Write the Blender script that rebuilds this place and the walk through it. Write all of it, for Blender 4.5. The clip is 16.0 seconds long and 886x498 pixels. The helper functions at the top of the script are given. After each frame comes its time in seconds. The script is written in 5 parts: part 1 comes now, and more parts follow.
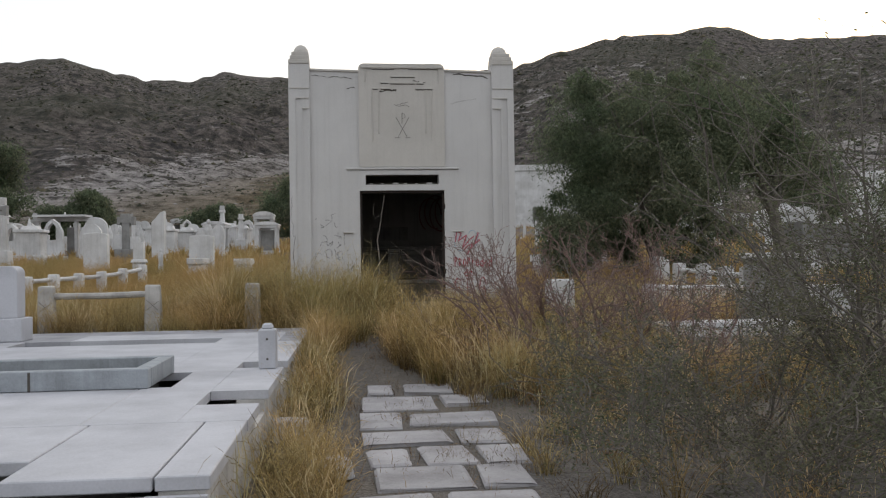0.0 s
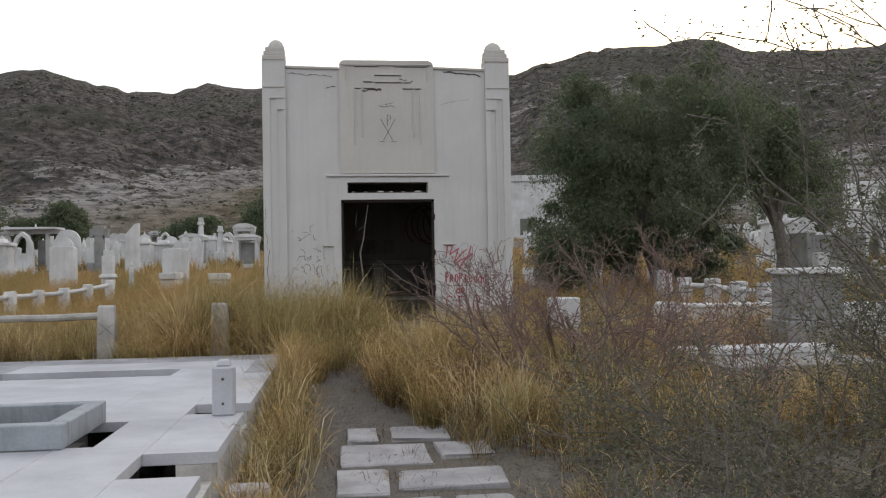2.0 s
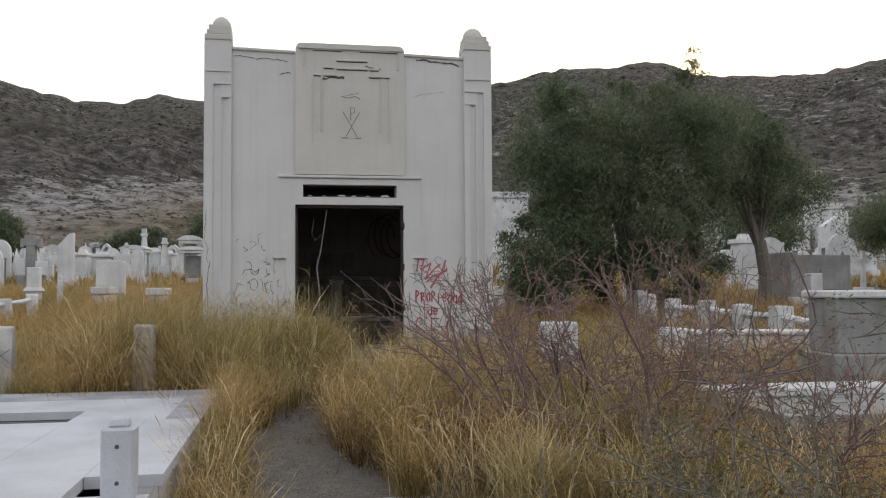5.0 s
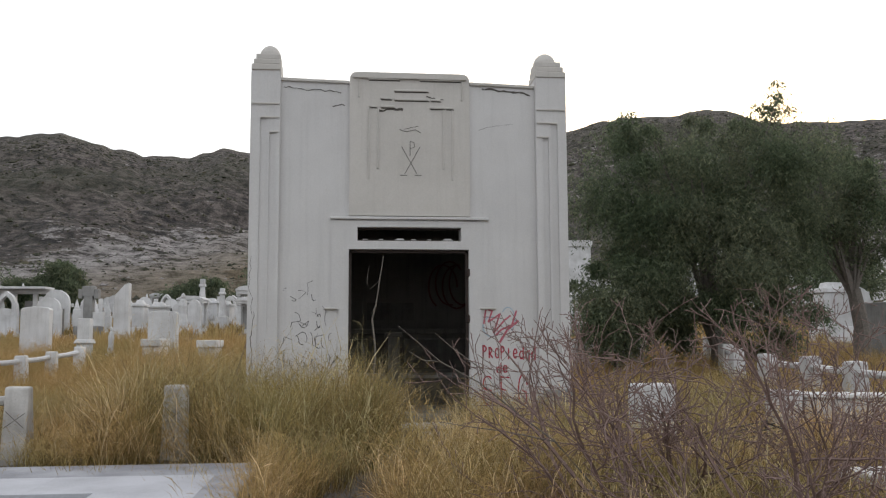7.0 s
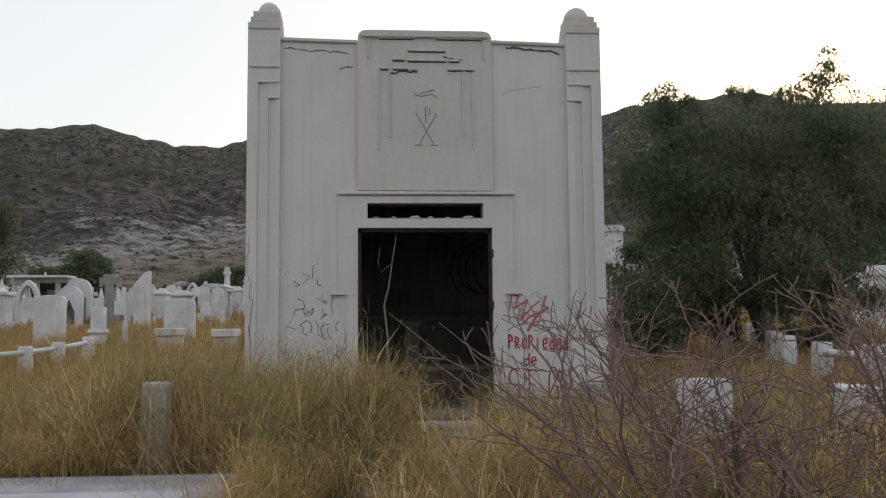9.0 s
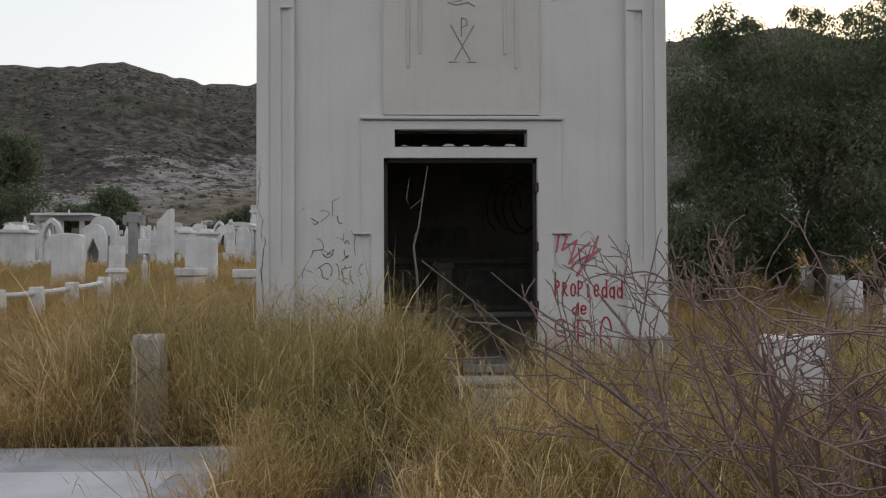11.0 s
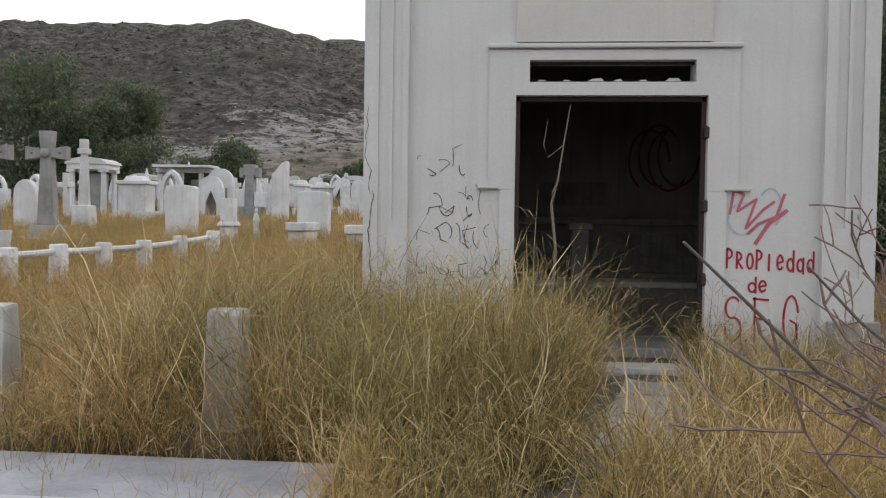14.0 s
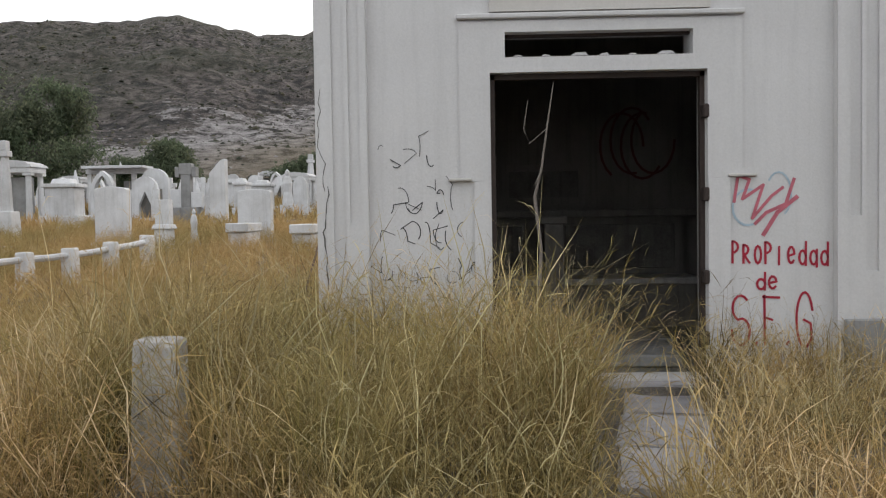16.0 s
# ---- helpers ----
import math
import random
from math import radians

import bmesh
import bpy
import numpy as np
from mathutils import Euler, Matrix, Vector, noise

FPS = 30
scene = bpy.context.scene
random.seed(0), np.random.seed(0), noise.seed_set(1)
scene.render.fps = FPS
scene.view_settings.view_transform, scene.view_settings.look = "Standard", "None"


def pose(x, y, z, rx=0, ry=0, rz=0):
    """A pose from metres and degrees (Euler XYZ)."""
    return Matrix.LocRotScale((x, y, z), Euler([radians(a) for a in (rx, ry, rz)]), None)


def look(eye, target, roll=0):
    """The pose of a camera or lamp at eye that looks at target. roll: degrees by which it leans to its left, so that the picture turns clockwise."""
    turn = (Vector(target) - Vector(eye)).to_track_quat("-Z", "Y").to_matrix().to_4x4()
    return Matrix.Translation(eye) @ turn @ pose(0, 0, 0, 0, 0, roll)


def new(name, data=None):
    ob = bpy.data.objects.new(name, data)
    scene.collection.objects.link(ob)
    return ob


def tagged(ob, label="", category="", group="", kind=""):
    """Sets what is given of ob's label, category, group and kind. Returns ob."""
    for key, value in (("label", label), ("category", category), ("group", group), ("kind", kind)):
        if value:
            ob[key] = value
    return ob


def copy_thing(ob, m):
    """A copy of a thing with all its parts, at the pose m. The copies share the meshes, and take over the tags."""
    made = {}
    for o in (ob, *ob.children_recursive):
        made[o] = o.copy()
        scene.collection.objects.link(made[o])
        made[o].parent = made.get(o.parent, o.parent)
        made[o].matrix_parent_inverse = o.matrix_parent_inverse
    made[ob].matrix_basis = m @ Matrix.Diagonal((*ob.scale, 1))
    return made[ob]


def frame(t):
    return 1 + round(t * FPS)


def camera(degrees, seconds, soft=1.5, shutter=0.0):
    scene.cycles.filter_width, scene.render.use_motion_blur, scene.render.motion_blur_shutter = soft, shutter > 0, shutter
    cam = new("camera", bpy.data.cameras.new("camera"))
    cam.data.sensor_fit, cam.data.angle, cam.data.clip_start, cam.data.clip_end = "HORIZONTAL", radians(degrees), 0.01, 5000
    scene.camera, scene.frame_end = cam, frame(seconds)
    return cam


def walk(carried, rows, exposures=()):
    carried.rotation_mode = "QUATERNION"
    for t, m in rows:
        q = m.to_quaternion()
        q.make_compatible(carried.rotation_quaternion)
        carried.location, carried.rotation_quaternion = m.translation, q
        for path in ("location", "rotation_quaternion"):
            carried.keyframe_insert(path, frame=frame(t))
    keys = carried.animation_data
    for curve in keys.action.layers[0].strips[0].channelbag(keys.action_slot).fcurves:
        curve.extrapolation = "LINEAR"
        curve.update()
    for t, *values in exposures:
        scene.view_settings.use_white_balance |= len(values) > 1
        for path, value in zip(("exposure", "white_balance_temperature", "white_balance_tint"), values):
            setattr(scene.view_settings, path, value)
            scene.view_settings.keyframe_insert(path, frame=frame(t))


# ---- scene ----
cam = camera(53.7, 16.0, soft=1.2)
METRES, EYE, TILT, LEAN, TURN = 10.0, 1.4, 0.0, 0.0, -5.8
ROWS = [
    (0.0, 0.0, 0.0, 0.0, 0.01, 0.74, 0.87),
    (0.5, 0.004, 0.0368, 0.003, 1.45, 1.0, 0.54),
    (1.0, -0.0068, 0.0726, 0.0049, -0.88, 1.77, 0.21),
    (1.5, -0.0092, 0.1093, 0.0032, -2.12, 0.84, 1.53),
    (2.0, -0.0084, 0.1456, 0.007, -0.99, 1.49, 1.04),
    (2.5, -0.0207, 0.179, 0.0097, -2.97, 2.22, 0.51),
    (3.0, -0.0207, 0.2138, 0.0079, -3.67, 1.69, 1.73),
    (5.5, -0.0333, 0.381, 0.0084, -4.15, 2.95, 0.22),
    (6.0, -0.0341, 0.4182, 0.0076, -2.82, 3.4, 1.62),
    (6.5, -0.0306, 0.4514, 0.0125, -0.38, 4.73, 0.7),
    (7.0, -0.0352, 0.4828, 0.0134, -0.26, 5.91, 0.26),
    (7.5, -0.0339, 0.5103, 0.0141, 1.91, 6.47, 0.99),
    (8.0, -0.0206, 0.5402, 0.0144, 4.26, 5.44, 1.0),
    (8.5, -0.0199, 0.5697, 0.013, 2.12, 5.13, -0.29),
    (9.0, -0.0227, 0.6044, 0.0153, 1.77, 5.09, 0.51),
    (9.5, -0.016, 0.637, 0.0169, 5.23, 3.82, 1.41),
    (12.0, -0.0465, 0.7831, 0.0206, 2.75, 0.66, -0.4),
    (12.5, -0.0463, 0.8088, 0.0197, 4.69, 0.34, 1.57),
    (13.0, -0.0421, 0.8346, 0.0231, 8.28, 0.27, 1.16),
    (13.5, -0.052, 0.8558, 0.0216, 8.9, -0.08, -0.56),
    (14.0, -0.0684, 0.8774, 0.0239, 11.12, -1.75, -0.78),
    (14.5, -0.0761, 0.9024, 0.0222, 14.27, -3.87, 0.42),
    (15.0, -0.0822, 0.9278, 0.023, 13.29, -4.5, 0.46),
    (15.5, -0.0971, 0.9497, 0.0249, 8.73, -3.6, 0.02),
    (16.0, -0.1049, 0.968, 0.0273, 7.33, -2.16, 0.94),
]
walk(cam, [(t, pose(0, 0, EYE, TILT, LEAN, TURN) @ pose(METRES * x, METRES * y, METRES * z, 90 + pitch, roll, yaw)) for t, x, y, z, yaw, pitch, roll in ROWS],
     [(0.0, -0.1), (2.5, 0.05), (7.0, 0.12), (7.5, 0.12), (8.0, -0.42), (8.5, -0.32), (9.0, -0.25), (9.5, -0.3), (12.0, -0.15), (12.5, 0.32), (13.0, 0.3), (16.0, 0.38)])

# ---- daylight: a bright overcast dusk sky, the sun gone behind the hill ----
SUN_AZ, SUN_EL = radians(28), radians(9)
world = bpy.data.worlds.new("sky")
scene.world = world
world.use_nodes = True
wn, wl = world.node_tree.nodes, world.node_tree.links
wn.clear()
sky = wn.new("ShaderNodeTexSky")
sky.sky_type, sky.sun_disc = "NISHITA", False
sky.sun_elevation, sky.sun_rotation = SUN_EL, SUN_AZ
sky.dust_density, sky.air_density = 3.0, 1.0
sky_bg = wn.new("ShaderNodeBackground")
sky_bg.inputs["Strength"].default_value = 0.06
wl.new(sky.outputs[0], sky_bg.inputs["Color"])
# the cloud deck: even white with soft violet-grey streaks
wco = wn.new("ShaderNodeTexCoord")
wmap = wn.new("ShaderNodeMapping")
wmap.inputs["Scale"].default_value = (1.6, 1.6, 9.0)
wl.new(wco.outputs["Generated"], wmap.inputs["Vector"])
wno = wn.new("ShaderNodeTexNoise")
wno.inputs["Scale"].default_value, wno.inputs["Detail"].default_value = 1.7, 5.0
wl.new(wmap.outputs[0], wno.inputs["Vector"])
wra = wn.new("ShaderNodeValToRGB")
wra.color_ramp.elements[0].position, wra.color_ramp.elements[0].color = 0.56, (0.97, 0.985, 1.0, 1)
wra.color_ramp.elements[1].position, wra.color_ramp.elements[1].color = 0.70, (0.72, 0.72, 0.80, 1)
wl.new(wno.outputs["Fac"], wra.inputs[0])
deck = wn.new("ShaderNodeBackground")
deck.inputs["Strength"].default_value = 0.92
wl.new(wra.outputs[0], deck.inputs["Color"])
wadd = wn.new("ShaderNodeAddShader")
wout = wn.new("ShaderNodeOutputWorld")
wl.new(deck.outputs[0], wadd.inputs[0])
wl.new(sky_bg.outputs[0], wadd.inputs[1])
wl.new(wadd.outputs[0], wout.inputs["Surface"])

sun_data = bpy.data.lights.new("sun", "SUN")
sun_data.energy, sun_data.angle, sun_data.color = 0.5, radians(20), (1.0, 0.9, 0.78)
sun = new("sun", sun_data)
sun.matrix_world = look((20, 40, 30), (20 - math.sin(SUN_AZ), 40 - math.cos(SUN_AZ), 30 - math.tan(radians(25))))
scene.view_settings.exposure = 0.0

# ---- materials ----
def noise_node(nt, scale, detail=6.0, rough=0.6, vec=None, stretch=None):
    n = nt.nodes.new("ShaderNodeTexNoise")
    n.inputs["Scale"].default_value, n.inputs["Detail"].default_value, n.inputs["Roughness"].default_value = scale, detail, rough
    if vec is not None:
        if stretch:
            m = nt.nodes.new("ShaderNodeMapping")
            m.inputs["Scale"].default_value = stretch
            nt.links.new(vec, m.inputs["Vector"])
            vec = m.outputs[0]
        nt.links.new(vec, n.inputs["Vector"])
    return n.outputs["Fac"]


def ramp(nt, fac, stops):
    r = nt.nodes.new("ShaderNodeValToRGB")
    e = r.color_ramp.elements
    while len(e) < len(stops):
        e.new(0.5)
    for el, (p, c) in zip(e, stops):
        el.position, el.color = p, (*c, 1)
    nt.links.new(fac, r.inputs[0])
    return r.outputs[0]


def mix(nt, fac, a, b, kind="MIX"):
    m = nt.nodes.new("ShaderNodeMix")
    m.data_type, m.blend_type = "RGBA", kind
    if isinstance(fac, (int, float)):
        m.inputs[0].default_value = fac
    else:
        nt.links.new(fac, m.inputs[0])
    for sock, v in ((m.inputs[6], a), (m.inputs[7], b)):
        if isinstance(v, tuple):
            sock.default_value = (*v, 1)
        else:
            nt.links.new(v, sock)
    return m.outputs[2]


def base_mat(name, rough=0.8):
    m = bpy.data.materials.new(name)
    m.use_nodes = True
    nt = m.node_tree
    b = nt.nodes["Principled BSDF"]
    b.inputs["Roughness"].default_value = rough
    b.inputs["Specular IOR Level"].default_value = 0.3
    return m, nt, b


def bump(nt, b, fac, strength, dist):
    n = nt.nodes.new("ShaderNodeBump")
    n.inputs["Strength"].default_value, n.inputs["Distance"].default_value = strength, dist
    nt.links.new(fac, n.inputs["Height"])
    nt.links.new(n.outputs[0], b.inputs["Normal"])


def stone(name, light, dark, big=1.2, fine=45.0, relief=0.3, rough=0.85, streak=0.0, spots=0.0, vary=0.06):
    """Plaster, concrete or stone: two scales of stain, optional rain streaks and dark specks, fine relief."""
    m, nt, b = base_mat(name, rough)
    pos = nt.nodes.new("ShaderNodeNewGeometry").outputs["Position"]
    big_n = noise_node(nt, big, 8, 0.62, pos)
    col = ramp(nt, big_n, [(0.34, dark), (0.62, light)])
    fine_n = noise_node(nt, fine, 4, 0.6, pos)
    col = mix(nt, 0.22, col, ramp(nt, fine_n, [(0.3, tuple(c * 0.72 for c in dark)), (0.7, light)]))
    if streak:
        s = noise_node(nt, 2.2, 6, 0.65, pos, (6.0, 6.0, 0.28))
        s = ramp(nt, s, [(0.50, (0, 0, 0)), (0.72, (1, 1, 1))])
        f = nt.nodes.new("ShaderNodeMath")
        f.operation = "MULTIPLY"
        f.inputs[1].default_value = streak
        nt.links.new(s, f.inputs[0])
        col = mix(nt, f.outputs[0], col, tuple(c * 0.55 for c in dark))
    if spots:
        s = ramp(nt, noise_node(nt, 14, 5, 0.7, pos), [(0.64, (0, 0, 0)), (0.72, (1, 1, 1))])
        f = nt.nodes.new("ShaderNodeMath")
        f.operation = "MULTIPLY"
        f.inputs[1].default_value = spots
        nt.links.new(s, f.inputs[0])
        col = mix(nt, f.outputs[0], col, tuple(c * 0.4 for c in dark))
    rnd = nt.nodes.new("ShaderNodeObjectInfo").outputs["Random"]
    col = mix(nt, 1.0, col, ramp(nt, rnd, [(0, (1 - vary,) * 3), (1, (1.0, 1.0, 1.0))]), "MULTIPLY")
    nt.links.new(col, b.inputs["Base Color"])
    bump(nt, b, mix(nt, 0.5, big_n, fine_n), relief, 0.01)
    return m


plaster = stone("aged_plaster", (0.62, 0.605, 0.60), (0.54, 0.525, 0.52), 0.7, 60, 0.25, 0.9, 0.14, 0.12)
plaster_panel = stone("ochre_plaster", (0.58, 0.55, 0.52), (0.49, 0.465, 0.435), 0.9, 60, 0.25, 0.9, 0.15, 0.15)
plaster_dark = stone("dark_plaster", (0.25, 0.235, 0.22), (0.13, 0.122, 0.115), 1.1, 40, 0.4, 0.92, 0.5, 0.3)
slab_mat = stone("marble_slab", (0.55, 0.55, 0.59), (0.38, 0.38, 0.41), 1.4, 70, 0.12, 0.6, 0.0, 0.22)
# darker, more spotted slab for the platform's far end
far_slab_mat = stone("darker_slab", (0.40, 0.40, 0.43), (0.22, 0.22, 0.24), 2.0, 60, 0.3, 0.75, 0.0, 0.4)
paver_mat = stone("paving_stone", (0.45, 0.435, 0.45), (0.25, 0.24, 0.245), 2.2, 50, 0.5, 0.8, 0.0, 0.35, 0.14)
kerb_mat = stone("grey_marble", (0.36, 0.385, 0.42), (0.22, 0.235, 0.25), 3.0, 60, 0.3, 0.6, 0.4, 0.3)
post_mat = stone("weathered_concrete", (0.58, 0.56, 0.54), (0.34, 0.32, 0.30), 3.5, 60, 0.6, 0.9, 0.4, 0.45)
white_mat = stone("whitewash", (0.74, 0.735, 0.745), (0.50, 0.49, 0.485), 1.1, 40, 0.3, 0.85, 0.28, 0.25, 0.16)
grey_mat = stone("grey_stone", (0.33, 0.325, 0.32), (0.20, 0.195, 0.19), 1.6, 45, 0.4, 0.85, 0.4, 0.3, 0.12)
# dark concrete; its colour holds the shade of the open vaults
hole_mat = stone("dark_hole_concrete", (0.20, 0.19, 0.18), (0.09, 0.085, 0.08), 2.5, 40, 0.5, 0.9, 0.5, 0.3)


def plain(name, colour, rough=0.7, metal=0.0, scale=30, vary=0.25, relief=0.2):
    m, nt, b = base_mat(name, rough)
    b.inputs["Metallic"].default_value = metal
    pos = nt.nodes.new("ShaderNodeNewGeometry").outputs["Position"]
    n = noise_node(nt, scale, 5, 0.6, pos)
    nt.links.new(ramp(nt, n, [(0.3, tuple(c * (1 - vary) for c in colour)), (0.7, colour)]), b.inputs["Base Color"])
    bump(nt, b, n, relief, 0.005)
    return m


iron = plain("rusty_iron", (0.06, 0.045, 0.04), 0.7, 0.4)
crack_mat = plain("crack_shadow_dirt", (0.10, 0.09, 0.08), 0.95)
black_paint = plain("black_spray_paint", (0.06, 0.06, 0.06), 0.55, 0, 12, 0.3, 0.0)
red_paint = plain("red_spray_paint", (0.40, 0.02, 0.045), 0.5, 0, 14, 0.35, 0.0)
faded_red = plain("faded_red_spray_paint", (0.52, 0.14, 0.18), 0.6, 0, 14, 0.35, 0.0)
dim_red = plain("dim_red_spray_paint", (0.13, 0.03, 0.03), 0.6, 0, 14, 0.35, 0.0)
blue_paint = plain("faded_blue_spray_paint", (0.40, 0.50, 0.58), 0.6, 0, 14, 0.3, 0.0)
bark = plain("shrub_bark", (0.27, 0.185, 0.165), 0.9, 0, 60, 0.5)
bark_grey = plain("grey_bark", (0.21, 0.185, 0.165), 0.9, 0, 30, 0.5)
dead_wood = plain("dead_wood", (0.22, 0.19, 0.165), 0.9, 0, 60, 0.4)


def foliage(name, stops, tip=None, through_light=0.25):
    """Leaf or blade colour by a chance for each leaf, drying towards the tip; the dark blade foot also holds
    self-shade.
    """
    m, nt, b = base_mat(name, 0.75)
    b.inputs["Specular IOR Level"].default_value = 0.15
    g = nt.nodes.new("ShaderNodeNewGeometry")
    col = ramp(nt, g.outputs["Random Per Island"], stops)
    if tip:
        a = nt.nodes.new("ShaderNodeAttribute")
        a.attribute_name = "along"
        col = mix(nt, ramp(nt, a.outputs["Fac"], [(0.25, (0, 0, 0)), (1.0, (0.75,) * 3)]), col, tip)
        tone = nt.nodes.new("ShaderNodeAttribute")
        tone.attribute_name = "tone"
        col = mix(nt, 1.0, col, ramp(nt, tone.outputs["Fac"], [(0.0, (0.36, 0.34, 0.32)), (0.5, (0.85, 0.84, 0.80)), (1.0, (1.35, 1.3, 1.2))]), "MULTIPLY")
    big_n = noise_node(nt, 0.55, 3, 0.5, g.outputs["Position"])
    col = mix(nt, 0.8, col, ramp(nt, big_n, [(0.38, (0.70, 0.78, 0.66)), (0.60, (1.1, 1.0, 0.95))]), "MULTIPLY")
    nt.links.new(col, b.inputs["Base Color"])
    tr = nt.nodes.new("ShaderNodeBsdfTranslucent")
    nt.links.new(col, tr.inputs["Color"])
    mx = nt.nodes.new("ShaderNodeMixShader")
    mx.inputs[0].default_value = through_light
    nt.links.new(b.outputs[0], mx.inputs[1])
    nt.links.new(tr.outputs[0], mx.inputs[2])
    nt.links.new(mx.outputs[0], nt.nodes["Material Output"].inputs["Surface"])
    return m


# low stops darken the blade foot: old thatch, and the grass's own shade
grass_dry = foliage("dry_grass", [(0.0, (0.075, 0.052, 0.02)), (0.4, (0.19, 0.135, 0.052)), (0.72, (0.36, 0.265, 0.11)), (0.9, (0.56, 0.45, 0.25)), (1.0, (0.80, 0.70, 0.50))], (0.57, 0.425, 0.225))
grass_green = foliage("green_grass", [(0.0, (0.06, 0.068, 0.02)), (0.5, (0.165, 0.148, 0.045)), (1.0, (0.34, 0.26, 0.10))], (0.54, 0.40, 0.18))
grass_rust = foliage("rusty_grass", [(0.0, (0.05, 0.033, 0.02)), (0.5, (0.125, 0.08, 0.042)), (0.85, (0.22, 0.15, 0.08)), (1.0, (0.42, 0.31, 0.17))], (0.29, 0.20, 0.105))
grass_far = foliage("meadow_grass", [(0.0, (0.24, 0.155, 0.06)), (0.5, (0.42, 0.29, 0.125)), (1.0, (0.60, 0.46, 0.25))])
grass_pale = foliage("pale_stalk", [(0.0, (0.45, 0.35, 0.19)), (1.0, (0.80, 0.70, 0.50))], (0.66, 0.54, 0.36))
leaf_tree = foliage("tree_leaf", [(0.0, (0.078, 0.10, 0.07)), (0.6, (0.14, 0.168, 0.112)), (1.0, (0.23, 0.26, 0.165))], None, 0.45)
leaf_shrub = foliage("shrub_leaf", [(0.0, (0.085, 0.095, 0.06)), (1.0, (0.20, 0.205, 0.14))])


def ground_material():
    m, nt, b = base_mat("dry_ground", 0.95)
    pos = nt.nodes.new("ShaderNodeNewGeometry").outputs["Position"]
    n1 = noise_node(nt, 0.35, 6, 0.6, pos)
    n2 = noise_node(nt, 7.0, 8, 0.7, pos)
    n3 = noise_node(nt, 55, 3, 0.6, pos)
    col = ramp(nt, n2, [(0.30, (0.03, 0.026, 0.023)), (0.5, (0.07, 0.061, 0.055)), (0.72, (0.165, 0.149, 0.14))])
    col = mix(nt, ramp(nt, n1, [(0.4, (0, 0, 0)), (0.62, (0.6,) * 3)]), col, (0.13, 0.10, 0.062))
    col = mix(nt, 0.3, col, ramp(nt, n3, [(0.35, (0.06, 0.05, 0.045)), (0.7, (0.42, 0.40, 0.39))]))
    nt.links.new(col, b.inputs["Base Color"])
    bump(nt, b, mix(nt, 0.5, n2, n3), 0.8, 0.03)
    return m


def hill_material():
    """Dark scrub with paler rock ledges that come out on the lower slopes, and an ochre foot."""
    m, nt, b = base_mat("scrub_hill", 0.97)
    g = nt.nodes.new("ShaderNodeNewGeometry")
    pos = g.outputs["Position"]
    warp = nt.nodes.new("ShaderNodeMapping")
    warp.inputs["Scale"].default_value = (1, 1, 2.6)
    warp.inputs["Rotation"].default_value = (0.12, 0.25, 0)
    nt.links.new(pos, warp.inputs["Vector"])
    big_n = noise_node(nt, 0.012, 7, 0.62, pos)
    ledge = noise_node(nt, 0.15, 12, 0.76, warp.outputs[0])
    scrub = noise_node(nt, 0.33, 9, 0.75, pos)
    col = ramp(nt, scrub, [(0.40, (0.022, 0.021, 0.021)), (0.5, (0.078, 0.066, 0.060)), (0.60, (0.175, 0.148, 0.135))])
    col = mix(nt, ramp(nt, big_n, [(0.44, (0, 0, 0)), (0.60, (0.5,) * 3)]), col, (0.052, 0.055, 0.032))
    rock_a = nt.nodes.new("ShaderNodeAttribute")
    rock_a.attribute_name = "rock"
    s = nt.nodes.new("ShaderNodeMath")
    s.operation = "MULTIPLY_ADD"
    s.inputs[1].default_value = 0.34
    nt.links.new(rock_a.outputs["Fac"], s.inputs[0])
    nt.links.new(ledge, s.inputs[2])
    mask = ramp(nt, s.outputs[0], [(0.765, (0, 0, 0)), (0.80, (0.92,) * 3)])
    rock_col = ramp(nt, scrub, [(0.42, (0.05, 0.045, 0.042)), (0.47, (0.24, 0.22, 0.215)), (0.60, (0.44, 0.41, 0.40))])
    col = mix(nt, mask, col, rock_col)
    foot = nt.nodes.new("ShaderNodeAttribute")
    foot.attribute_name = "foot"
    col = mix(nt, ramp(nt, foot.outputs["Fac"], [(0.0, (0, 0, 0)), (1.0, (0.9,) * 3)]), col, ramp(nt, scrub, [(0.36, (0.07, 0.058, 0.032)), (0.62, (0.20, 0.145, 0.075))]))
    nt.links.new(col, b.inputs["Base Color"])
    bump(nt, b, mix(nt, 0.5, scrub, ledge), 1.0, 3.0)
    return m


ground_mat, hill_mat = ground_material(), hill_material()

# ---- building helpers ----
def thing(name, x, y, z, rz=0.0, label="", category="", group="", kind=""):
    ob = new(name)
    ob.matrix_basis = pose(x, y, z, 0, 0, rz)
    return tagged(ob, label, category, group, kind)


def part(name, bm, material, parent=None, label=""):
    me = bpy.data.meshes.new(name)
    bm.to_mesh(me)
    bm.free()
    me.materials.append(material)
    ob = new(name, me)
    ob.parent = parent
    return tagged(ob, label)


